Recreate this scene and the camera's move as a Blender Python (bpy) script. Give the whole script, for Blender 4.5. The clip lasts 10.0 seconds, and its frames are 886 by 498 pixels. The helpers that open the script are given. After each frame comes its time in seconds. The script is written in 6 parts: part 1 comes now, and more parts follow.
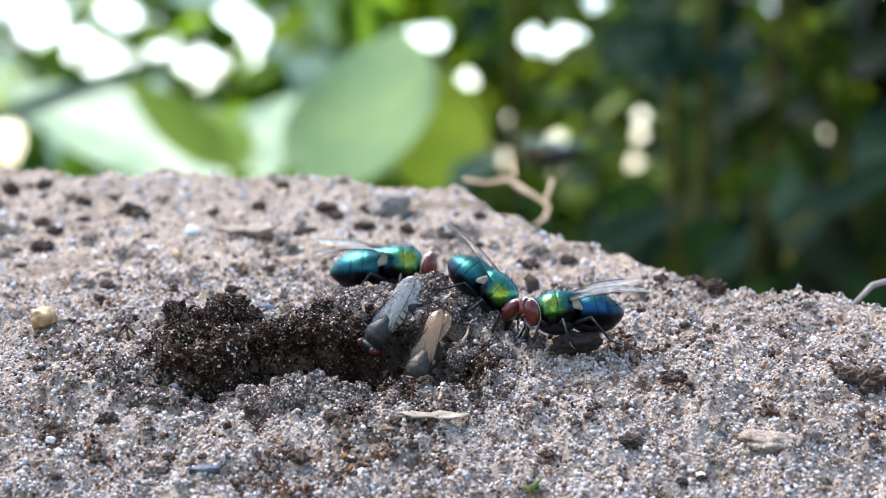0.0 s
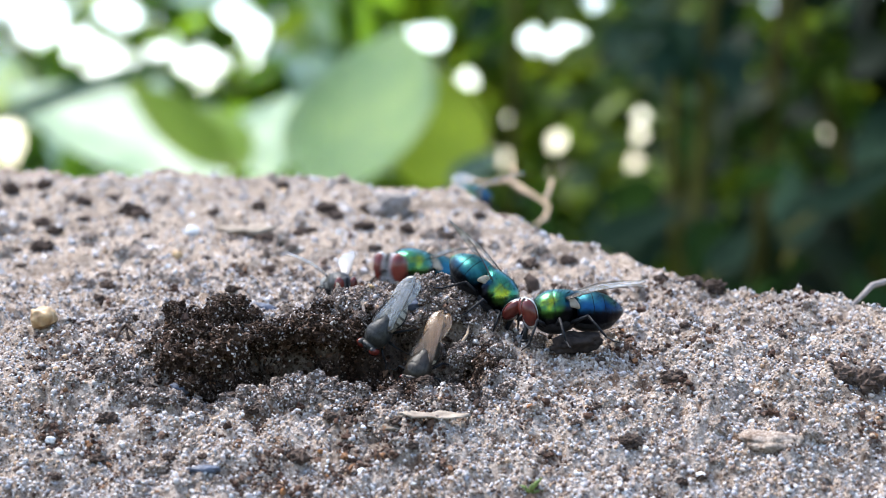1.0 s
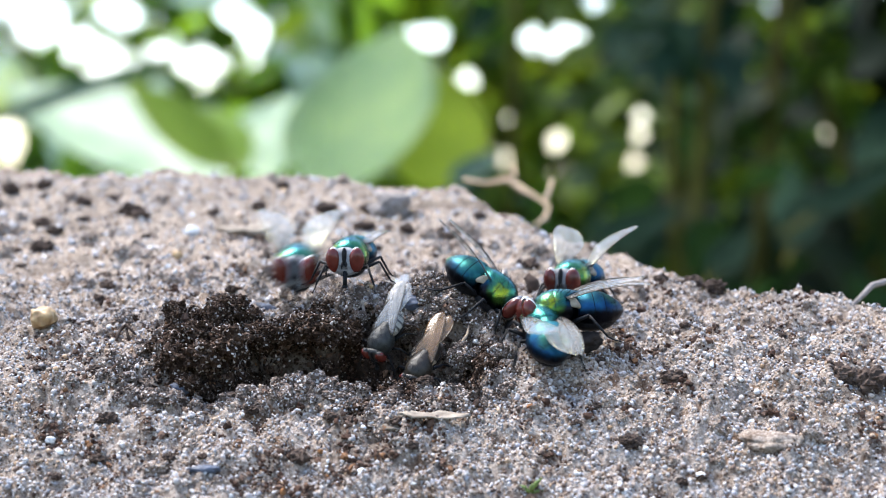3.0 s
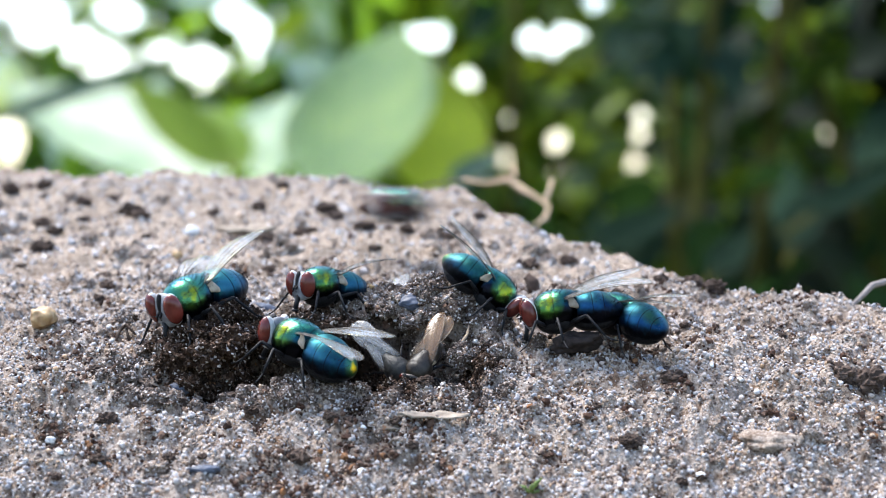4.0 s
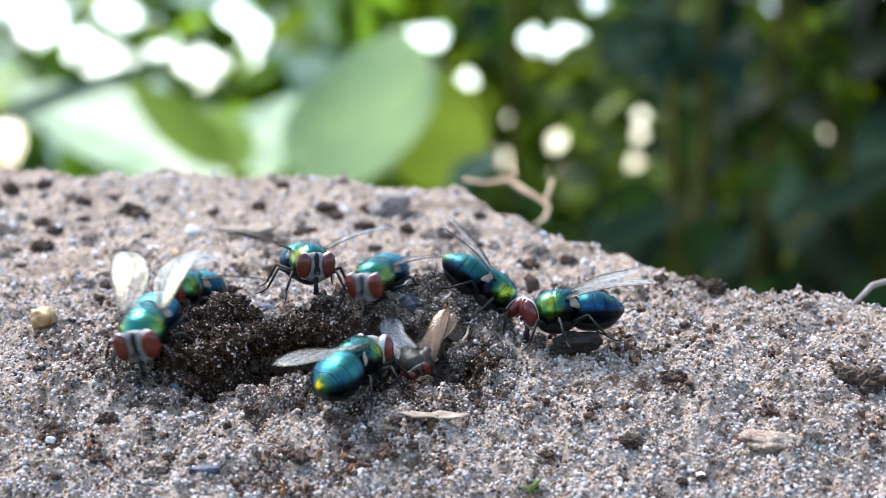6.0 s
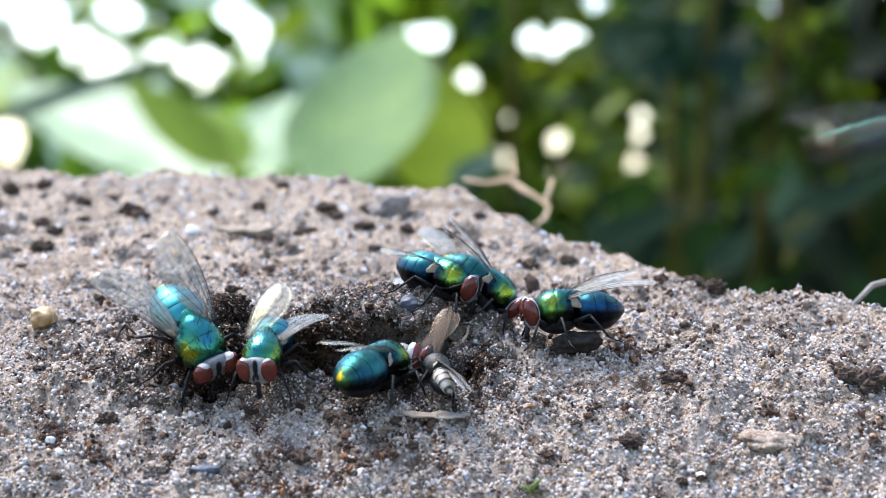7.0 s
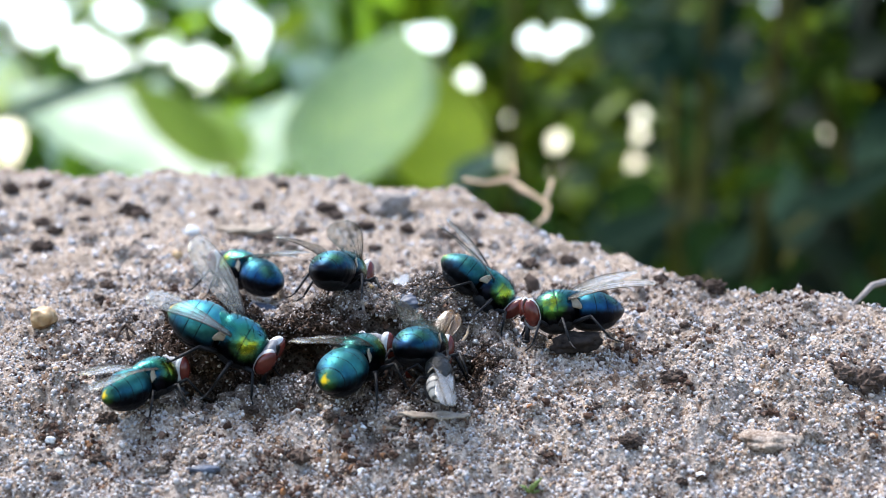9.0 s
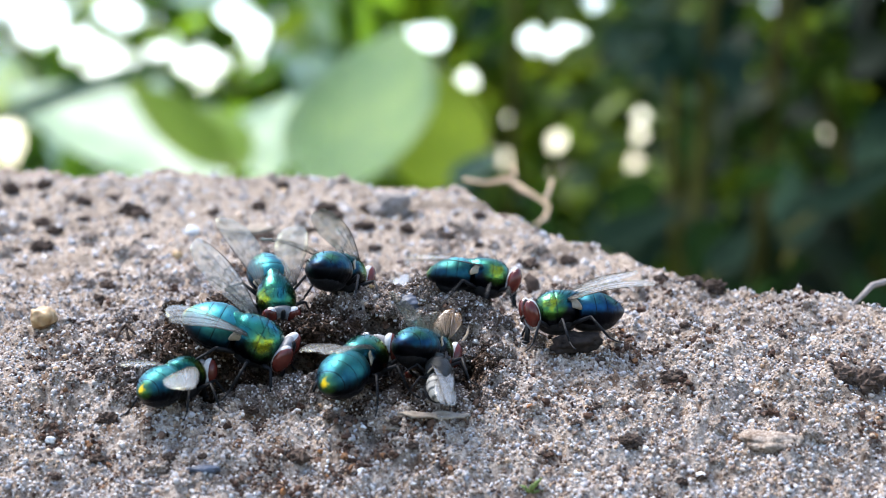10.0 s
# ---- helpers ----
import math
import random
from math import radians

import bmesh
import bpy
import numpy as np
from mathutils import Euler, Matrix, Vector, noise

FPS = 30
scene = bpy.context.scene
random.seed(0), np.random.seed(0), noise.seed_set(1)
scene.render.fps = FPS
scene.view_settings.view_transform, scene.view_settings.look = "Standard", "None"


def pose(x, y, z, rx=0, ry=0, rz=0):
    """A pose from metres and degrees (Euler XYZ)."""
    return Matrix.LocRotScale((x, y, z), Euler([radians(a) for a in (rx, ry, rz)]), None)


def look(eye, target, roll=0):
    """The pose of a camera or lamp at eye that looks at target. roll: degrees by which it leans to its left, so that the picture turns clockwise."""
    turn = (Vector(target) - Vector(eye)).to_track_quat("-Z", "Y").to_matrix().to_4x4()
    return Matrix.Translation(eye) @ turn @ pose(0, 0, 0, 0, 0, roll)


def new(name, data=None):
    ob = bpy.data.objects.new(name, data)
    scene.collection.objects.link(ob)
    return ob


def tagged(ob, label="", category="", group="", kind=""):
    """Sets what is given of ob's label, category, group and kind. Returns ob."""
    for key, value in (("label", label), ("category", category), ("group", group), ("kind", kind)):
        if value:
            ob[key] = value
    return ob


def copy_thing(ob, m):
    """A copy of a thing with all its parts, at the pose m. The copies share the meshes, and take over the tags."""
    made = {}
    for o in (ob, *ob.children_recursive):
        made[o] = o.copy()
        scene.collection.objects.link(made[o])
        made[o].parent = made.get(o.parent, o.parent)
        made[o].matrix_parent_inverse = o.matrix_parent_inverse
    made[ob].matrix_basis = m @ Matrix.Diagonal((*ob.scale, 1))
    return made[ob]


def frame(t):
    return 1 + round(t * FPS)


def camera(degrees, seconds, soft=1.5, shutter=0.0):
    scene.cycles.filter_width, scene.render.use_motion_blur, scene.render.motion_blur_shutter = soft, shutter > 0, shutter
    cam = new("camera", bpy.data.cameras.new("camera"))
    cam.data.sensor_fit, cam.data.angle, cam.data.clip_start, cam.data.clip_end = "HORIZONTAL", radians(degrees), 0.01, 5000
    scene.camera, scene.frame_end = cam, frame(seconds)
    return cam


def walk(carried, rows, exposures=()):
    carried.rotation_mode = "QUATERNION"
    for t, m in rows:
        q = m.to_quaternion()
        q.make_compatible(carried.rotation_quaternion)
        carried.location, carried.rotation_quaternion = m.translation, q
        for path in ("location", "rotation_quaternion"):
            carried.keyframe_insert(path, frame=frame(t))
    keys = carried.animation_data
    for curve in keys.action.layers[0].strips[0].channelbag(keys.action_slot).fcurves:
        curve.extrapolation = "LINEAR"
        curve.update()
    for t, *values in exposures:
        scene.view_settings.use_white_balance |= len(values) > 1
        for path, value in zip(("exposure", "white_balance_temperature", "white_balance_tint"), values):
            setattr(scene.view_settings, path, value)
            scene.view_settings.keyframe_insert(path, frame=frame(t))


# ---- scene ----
MM = 0.001

# ---- camera: a macro lens on a still support ----
cam = camera(24.57, 10.0, 1.0, 0.9)
cam.data.dof.use_dof = True
cam.data.dof.focus_distance = 0.144
cam.data.dof.aperture_fstop = 45.0
EYE = pose(0, -0.14968, 0.01186, 88, 0, 0)
walk(cam, [(0.0, EYE), (10.0, EYE)])
scene.view_settings.exposure = 2.14

# ---- world and sun ----
world = bpy.data.worlds.new("world")
scene.world = world
world.use_nodes = True
wn, wl = world.node_tree.nodes, world.node_tree.links
sky = wn.new("ShaderNodeTexSky")
sky.sky_type = "NISHITA"
sky.sun_disc = False
sky.sun_elevation, sky.sun_rotation = radians(64), radians(-54)
wl.new(sky.outputs[0], wn["Background"].inputs[0])
wn["Background"].inputs[1].default_value = 0.15
sun = new("sun", bpy.data.lights.new("sun", "SUN"))
sun.data.energy, sun.data.angle, sun.data.color = 2.3, radians(26), (1.0, 0.975, 0.94)
sun.matrix_world = look((-0.36, 0.26, 0.9), (0, 0, 0))


# ---- materials ----
def material(name, rough=0.6, metal=0.0):
    m = bpy.data.materials.new(name)
    m.use_nodes = True
    n, l = m.node_tree.nodes, m.node_tree.links
    b = n["Principled BSDF"]
    b.inputs["Roughness"].default_value, b.inputs["Metallic"].default_value = rough, metal
    return m, n, l, b


def scaled(n, l, k=1000.0):
    """Object coordinates in millimetres."""
    co = n.new("ShaderNodeTexCoord")
    v = n.new("ShaderNodeVectorMath")
    v.operation = "SCALE"
    v.inputs["Scale"].default_value = k
    l.new(co.outputs["Object"], v.inputs[0])
    return v.outputs[0]


def noise_tex(n, l, co, scale, detail=4.0, rough=0.6):
    t = n.new("ShaderNodeTexNoise")
    t.inputs["Scale"].default_value, t.inputs["Detail"].default_value = scale, detail
    t.inputs["Roughness"].default_value = rough
    l.new(co, t.inputs["Vector"])
    return t.outputs["Fac"]


def ramp(n, l, fac, *stops):
    r = n.new("ShaderNodeValToRGB")
    e = r.color_ramp.elements
    while len(e) < len(stops):
        e.new(0.5)
    for k, (p, c) in zip(e, stops):
        k.position, k.color = p, (*c, 1) if len(c) == 3 else c
    l.new(fac, r.inputs[0])
    return r.outputs[0]


def mix(n, l, fac, a, b, kind="MIX"):
    x = n.new("ShaderNodeMix")
    x.data_type, x.blend_type = "RGBA", kind
    for socket, v in ((x.inputs[0], fac), (x.inputs[6], a), (x.inputs[7], b)):
        if isinstance(v, bpy.types.NodeSocket):
            l.new(v, socket)
        else:
            socket.default_value = v if isinstance(v, (int, float)) else (*v, 1)
    return x.outputs[2]


def maths(n, l, op, a, b=0.0, clamp=False):
    x = n.new("ShaderNodeMath")
    x.operation, x.use_clamp = op, clamp
    for socket, v in zip(x.inputs, (a, b)):
        if isinstance(v, bpy.types.NodeSocket):
            l.new(v, socket)
        else:
            socket.default_value = v
    return x.outputs[0]


def bump(n, l, b, height, strength=0.4, dist=0.0002):
    x = n.new("ShaderNodeBump")
    x.inputs["Strength"].default_value, x.inputs["Distance"].default_value = strength, dist
    l.new(height, x.inputs["Height"])
    l.new(x.outputs[0], b.inputs["Normal"])


def soil_material():
    m, n, l, b = material("sandy_soil", 0.9)
    co = scaled(n, l)
    big = noise_tex(n, l, co, 0.16, 3)
    grain = noise_tex(n, l, co, 3.2, 5, 0.75)
    fine = noise_tex(n, l, co, 9.0, 3)
    c = ramp(n, l, grain, (0.32, (0.075, 0.054, 0.043)), (0.46, (0.25, 0.2, 0.165)), (0.6, (0.4, 0.345, 0.3)), (0.75, (0.54, 0.49, 0.45)))
    c = mix(n, l, ramp(n, l, big, (0.35, (0, 0, 0)), (0.7, (1, 1, 1))), c, (0.88, 0.82, 0.75), "MULTIPLY")
    patch = noise_tex(n, l, co, 0.55, 4, 0.7)
    c = mix(n, l, ramp(n, l, patch, (0.38, (1, 1, 1)), (0.5, (0, 0, 0))), c, (0.42, 0.33, 0.27), "MULTIPLY")
    # mask for damp soil and for the shade painted into the hollow
    damp_shade = n.new("ShaderNodeAttribute")
    damp_shade.attribute_name = "damp_shade"
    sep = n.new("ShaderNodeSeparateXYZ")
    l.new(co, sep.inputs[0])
    # sunlight on the far crest, painted as a warmer tone towards the back
    sunlit_back = maths(n, l, "MULTIPLY", maths(n, l, "ADD", sep.outputs["Y"], maths(n, l, "MULTIPLY", big, 18.0)), 0.022, True)
    c = mix(n, l, sunlit_back, c, ramp(n, l, grain, (0.34, (0.075, 0.05, 0.037)), (0.5, (0.25, 0.197, 0.153)), (0.7, (0.42, 0.355, 0.295))))
    # near-black: damp soil, darkened further for shade under the rim
    damp_shade_tone = ramp(n, l, grain, (0.35, (0.005, 0.0026, 0.0014)), (0.6, (0.018, 0.009, 0.005)), (0.75, (0.05, 0.03, 0.019)))
    c = mix(n, l, damp_shade.outputs["Fac"], c, damp_shade_tone)
    litter = ramp(n, l, noise_tex(n, l, co, 0.03, 5), (0.35, (0.02, 0.03, 0.01)), (0.55, (0.06, 0.06, 0.025)), (0.7, (0.1, 0.075, 0.04)))
    low = maths(n, l, "MULTIPLY", maths(n, l, "SUBTRACT", -30.0, sep.outputs["Z"]), 0.05, True)
    l.new(mix(n, l, low, c, litter), b.inputs["Base Color"])
    b.inputs["Specular IOR Level"].default_value = 0.05
    l.new(maths(n, l, "SUBTRACT", 0.95, maths(n, l, "MULTIPLY", damp_shade.outputs["Fac"], 0.35)), b.inputs["Roughness"])
    bump(n, l, b, maths(n, l, "ADD", grain, maths(n, l, "MULTIPLY", fine, 0.4)), 0.8, 0.00025)
    return m


def grain_material(name, stops, rough, spec=0.5):
    m, n, l, b = material(name, rough)
    b.inputs["Specular IOR Level"].default_value = spec
    g = n.new("ShaderNodeNewGeometry")
    co = scaled(n, l)
    c = ramp(n, l, g.outputs["Random Per Island"], *stops)
    f = noise_tex(n, l, co, 8.0, 3)
    c = mix(n, l, 0.5, c, ramp(n, l, f, (0.3, (0.35, 0.33, 0.32)), (0.7, (1, 1, 1))), "MULTIPLY")
    l.new(c, b.inputs["Base Color"])
    bump(n, l, b, f, 0.4, 0.0001)
    return m


def plain_material(name, dark, light, scale, rough=0.8, metal=0.0, bumpy=0.4, spread=0.25, spec=0.3):
    m, n, l, b = material(name, rough, metal)
    b.inputs["Specular IOR Level"].default_value = spec
    co = scaled(n, l)
    f = noise_tex(n, l, co, scale, 5, 0.65)
    info = n.new("ShaderNodeObjectInfo")
    c = ramp(n, l, f, (0.3, dark), (0.7, light))
    v = maths(n, l, "ADD", 1.0 - spread, maths(n, l, "MULTIPLY", info.outputs["Random"], 2 * spread))
    grey = n.new("ShaderNodeCombineColor")
    for s in grey.inputs[:3]:
        l.new(v, s)
    l.new(mix(n, l, 1.0, c, grey.outputs[0], "MULTIPLY"), b.inputs["Base Color"])
    bump(n, l, b, f, bumpy, 0.0002)
    return m


def chitin_material(name, back, flank, gold, gold_at, reach, seams=(), sheen=0.1, patchy=2.2, raised=0.12):
    """Metallic green-blue cuticle: colour runs from the back to black flanks, deepened for dark reflections, with
    golden patches of painted sheen at the place gold_at (mm).
    """
    m, n, l, b = material(name, 0.24, 0.92)
    co = scaled(n, l)
    sep = n.new("ShaderNodeSeparateXYZ")
    l.new(co, sep.inputs[0])
    f = noise_tex(n, l, co, 0.7, 3)
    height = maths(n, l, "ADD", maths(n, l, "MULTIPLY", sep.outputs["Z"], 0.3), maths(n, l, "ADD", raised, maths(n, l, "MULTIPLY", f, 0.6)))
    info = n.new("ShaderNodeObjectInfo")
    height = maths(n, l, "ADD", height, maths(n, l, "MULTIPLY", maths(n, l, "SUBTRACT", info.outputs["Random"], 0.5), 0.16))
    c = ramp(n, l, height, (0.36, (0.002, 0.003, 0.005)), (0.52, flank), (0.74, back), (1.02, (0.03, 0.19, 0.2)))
    hue = noise_tex(n, l, co, 0.45, 2)
    c = mix(n, l, ramp(n, l, hue, (0.4, (0, 0, 0)), (0.62, (0.75, 0.75, 0.75))), c, (0.9, 0.78, 1.5), "MULTIPLY")
    dist = n.new("ShaderNodeVectorMath")
    dist.operation = "DISTANCE"
    fold = n.new("ShaderNodeCombineXYZ")
    l.new(sep.outputs["X"], fold.inputs[0])
    l.new(maths(n, l, "ABSOLUTE", sep.outputs["Y"]), fold.inputs[1])
    l.new(sep.outputs["Z"], fold.inputs[2])
    l.new(fold.outputs[0], dist.inputs[0])
    dist.inputs[1].default_value = gold_at
    near = maths(n, l, "SUBTRACT", 1.0, maths(n, l, "DIVIDE", dist.outputs["Value"], reach), True)
    near = maths(n, l, "MULTIPLY", near, maths(n, l, "MULTIPLY", noise_tex(n, l, co, 1.7, 3), patchy), True)
    c = mix(n, l, near, c, (0.07, 0.2, 0.03))
    near = maths(n, l, "MULTIPLY", maths(n, l, "SUBTRACT", near, 0.45), 3.5, True)
    c = mix(n, l, near, c, gold)
    for x in seams:
        line = maths(n, l, "LESS_THAN", maths(n, l, "ABSOLUTE", maths(n, l, "SUBTRACT", sep.outputs["X"], x)), 0.026)
        c = mix(n, l, line, c, (0.004, 0.006, 0.01))
    l.new(c, b.inputs["Base Color"])
    fine = noise_tex(n, l, co, 11.0, 3)
    l.new(maths(n, l, "ADD", sheen, maths(n, l, "MULTIPLY", fine, 0.24)), b.inputs["Roughness"])
    bump(n, l, b, fine, 0.25, 0.00006)
    return m


def banded_material(name, pale, dark):
    """Dull cuticle with a dark edge to each ring of the body."""
    m, n, l, b = material(name, 0.45)
    co = scaled(n, l)
    sep = n.new("ShaderNodeSeparateXYZ")
    l.new(co, sep.inputs[0])
    f = noise_tex(n, l, co, 2.0, 4)
    wave = maths(n, l, "SINE", maths(n, l, "ADD", maths(n, l, "MULTIPLY", sep.outputs["X"], 7.4), maths(n, l, "MULTIPLY", f, 1.2)))
    c = ramp(n, l, maths(n, l, "ADD", maths(n, l, "MULTIPLY", wave, 0.5), 0.5), (0.08, dark), (0.4, pale))
    l.new(mix(n, l, 0.6, c, ramp(n, l, f, (0.3, (0.45, 0.43, 0.4)), (0.7, (1, 1, 1))), "MULTIPLY"), b.inputs["Base Color"])
    bump(n, l, b, f, 0.3, 0.0001)
    return m


def wing_material(name, tint, alpha, film=260):
    m, n, l, b = material(name, 0.22)
    co = scaled(n, l)
    f = noise_tex(n, l, co, 1.2, 3)
    l.new(ramp(n, l, f, (0.3, tuple(0.75 * v for v in tint)), (0.7, tint)), b.inputs["Base Color"])
    l.new(maths(n, l, "ADD", alpha - 0.12, maths(n, l, "MULTIPLY", f, 0.24)), b.inputs["Alpha"])
    b.inputs["Specular IOR Level"].default_value = 0.6
    b.inputs["Thin Film Thickness"].default_value = film
    bump(n, l, b, noise_tex(n, l, co, 3.5, 2), 0.3, 0.00008)
    return m


def leaf_material(name, dark, light, gloss, glow=0.45, spec=0.3, vary=0.3, grain=0.05):
    m, n, l, b = material(name, gloss)
    g = n.new("ShaderNodeNewGeometry")
    co = scaled(n, l)
    f = noise_tex(n, l, co, grain, 4)
    both = maths(n, l, "ADD", maths(n, l, "MULTIPLY", g.outputs["Random Per Island"], 1 - vary), maths(n, l, "MULTIPLY", f, vary))
    c = ramp(n, l, both, (0.1, dark), (0.9, light))
    l.new(c, b.inputs["Base Color"])
    b.inputs["Specular IOR Level"].default_value = spec
    t = n.new("ShaderNodeBsdfTranslucent")
    l.new(mix(n, l, 1.0, c, (1.5, 1.5, 0.5), "MULTIPLY"), t.inputs[0])
    s = n.new("ShaderNodeMixShader")
    s.inputs[0].default_value = glow
    l.new(b.outputs[0], s.inputs[1])
    l.new(t.outputs[0], s.inputs[2])
    l.new(s.outputs[0], n["Material Output"].inputs[0])
    return m


def clump_material(name, soil, sand):
    """Soil with sand grains caught in it."""
    m, n, l, b = material(name, 0.8)
    b.inputs["Specular IOR Level"].default_value = 0.08
    co = scaled(n, l)
    f = noise_tex(n, l, co, 1.6, 5, 0.65)
    v = n.new("ShaderNodeTexVoronoi")
    v.inputs["Scale"].default_value = 7.0
    l.new(co, v.inputs["Vector"])
    pick = n.new("ShaderNodeSeparateColor")
    l.new(v.outputs["Color"], pick.inputs[0])
    c = ramp(n, l, f, (0.3, soil[0]), (0.7, soil[1]))
    grains = ramp(n, l, pick.outputs[1], (0.3, sand[0]), (0.6, sand[1]), (0.85, sand[2]), (1.0, sand[3]))
    l.new(mix(n, l, ramp(n, l, pick.outputs[0], (0.45, (0, 0, 0)), (0.5, (1, 1, 1))), c, grains), b.inputs["Base Color"])
    bump(n, l, b, maths(n, l, "SUBTRACT", f, v.outputs["Distance"]), 0.9, 0.0002)
    return m


SOIL = soil_material()
SAND = grain_material("sand_grain", ((0.0, (0.05, 0.029, 0.021)), (0.2, (0.15, 0.092, 0.064)), (0.32, (0.33, 0.265, 0.21)), (0.47, (0.3, 0.3, 0.325)), (0.62, (0.44, 0.4, 0.37)), (0.74, (0.36, 0.225, 0.12)), (0.79, (0.38, 0.34, 0.33)), (0.96, (0.47, 0.44, 0.425)), (1.0, (0.66, 0.65, 0.63))), 0.5, 0.3)
CRUMB = grain_material("brown_crumb", ((0.0, (0.022, 0.011, 0.007)), (0.5, (0.075, 0.04, 0.027)), (0.9, (0.14, 0.088, 0.064)), (1.0, (0.22, 0.1, 0.04))), 0.8, 0.1)
# damp crumbs, colour lowered to carry the overhang's shade
WET_SHADE = grain_material("damp_shaded_crumb", ((0.0, (0.006, 0.003, 0.0015)), (0.55, (0.024, 0.0115, 0.006)), (0.86, (0.07, 0.038, 0.022)), (0.96, (0.14, 0.1, 0.075)), (1.0, (0.4, 0.36, 0.33))), 0.7, 0.08)
CLOD = plain_material("dark_soil", (0.02, 0.013, 0.01), (0.085, 0.06, 0.047), 1.6, 0.95, spec=0.1)
PEAT = plain_material("black_peat", (0.006, 0.0045, 0.004), (0.035, 0.026, 0.022), 1.6, 0.9, spec=0.1)
MUD = clump_material("damp_soil", ((0.009, 0.0045, 0.0025), (0.06, 0.034, 0.021)), ((0.018, 0.01, 0.006), (0.065, 0.038, 0.025), (0.17, 0.125, 0.1), (0.46, 0.41, 0.38)))
HALF_DAMP = clump_material("half_damp_soil", ((0.04, 0.026, 0.02), (0.19, 0.145, 0.118)), ((0.08, 0.056, 0.045), (0.21, 0.165, 0.138), (0.36, 0.315, 0.29), (0.58, 0.55, 0.54)))
CAKED = clump_material("caked_sand", ((0.1, 0.066, 0.048), (0.36, 0.285, 0.225)), ((0.14, 0.1, 0.08), (0.27, 0.215, 0.18), (0.38, 0.33, 0.3), (0.55, 0.51, 0.48)))
PALE = plain_material("pale_chip", (0.14, 0.1, 0.07), (0.33, 0.275, 0.215), 1.2, 0.8)
AMBER = plain_material("amber_quartz", (0.18, 0.09, 0.035), (0.4, 0.28, 0.14), 1.2, 0.45)
QUARTZ = plain_material("white_quartz", (0.35, 0.34, 0.33), (0.6, 0.59, 0.57), 0.9, 0.35)
SLATE = plain_material("blue_slate", (0.025, 0.03, 0.042), (0.08, 0.09, 0.12), 1.0, 0.5, spec=0.2)
TWIG = plain_material("dry_stalk", (0.27, 0.17, 0.1), (0.5, 0.37, 0.25), 0.8, 0.8)
MOSS = plain_material("moss_green", (0.05, 0.075, 0.015), (0.13, 0.17, 0.04), 1.0, 0.6)
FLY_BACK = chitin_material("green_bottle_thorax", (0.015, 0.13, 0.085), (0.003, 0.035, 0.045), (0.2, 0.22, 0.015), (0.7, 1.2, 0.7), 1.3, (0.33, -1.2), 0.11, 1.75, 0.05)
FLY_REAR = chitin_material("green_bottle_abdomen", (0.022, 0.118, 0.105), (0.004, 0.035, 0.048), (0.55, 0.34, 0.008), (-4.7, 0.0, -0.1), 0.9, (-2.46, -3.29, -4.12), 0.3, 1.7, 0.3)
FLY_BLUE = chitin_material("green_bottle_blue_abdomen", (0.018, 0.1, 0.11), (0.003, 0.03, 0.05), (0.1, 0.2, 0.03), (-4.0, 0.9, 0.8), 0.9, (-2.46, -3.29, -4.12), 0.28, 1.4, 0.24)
GREY_BACK = plain_material("dull_grey_cuticle", (0.004, 0.004, 0.0035), (0.03, 0.029, 0.025), 1.3, 0.5)
BROWN_BACK = plain_material("dull_brown_cuticle", (0.004, 0.003, 0.002), (0.026, 0.018, 0.01), 1.3, 0.45)
BANDED = banded_material("cream_banded_cuticle", (0.36, 0.33, 0.28), (0.03, 0.027, 0.024))
WORN = plain_material("weathered_bark", (0.1, 0.085, 0.075), (0.3, 0.26, 0.24), 1.2, 0.9)
BLACK = plain_material("black_cuticle", (0.004, 0.004, 0.005), (0.01, 0.01, 0.011), 3.0, 0.5, spec=0.12)
EYE_RED = plain_material("red_brown_eye", (0.045, 0.008, 0.006), (0.1, 0.018, 0.012), 1.0, 0.25, 0.0, 0.1)
FACE = plain_material("silver_face", (0.05, 0.05, 0.053), (0.2, 0.2, 0.21), 1.5, 0.5)
RIM = plain_material("silver_rim", (0.22, 0.215, 0.21), (0.46, 0.45, 0.44), 1.5, 0.45)
SQUAMA = plain_material("cream_calypter", (0.16, 0.13, 0.095), (0.33, 0.28, 0.21), 1.5, 0.5)
WING = wing_material("smoky_wing", (0.34, 0.315, 0.285), 0.29)
WING_AMBER = wing_material("amber_wing", (0.2, 0.115, 0.055), 0.5, 0)
WING_PALE = wing_material("pale_wing", (0.3, 0.285, 0.265), 0.55, 0)
VEIN = plain_material("wing_vein", (0.012, 0.009, 0.007), (0.045, 0.032, 0.022), 2.0, 0.5)
# lit copy of the leaf: sunlight and veiling brightness raise its colour
LEAF = leaf_material("leaf_sunlit_green", (0.05, 0.14, 0.025), (0.27, 0.39, 0.05), 0.5, 0.65)
# half-shaded and shaded copies of the leaf: the shade is in the colour
LEAF_HALF_SHADE = leaf_material("leaf_painted_half_shade", (0.014, 0.05, 0.022), (0.2, 0.27, 0.04), 0.6, 0.55)
LEAF_SHADE = leaf_material("leaf_painted_shade", (0.0022, 0.007, 0.003), (0.013, 0.026, 0.006), 0.85, 0.35)
# glossy leaves whose white sky glare is painted as near-white colour
LEAF_GLARE = leaf_material("leaf_painted_glare", (0.1, 0.24, 0.12), (0.72, 0.8, 0.7), 0.45, 0.35, 0.7, 0.95, 0.03)
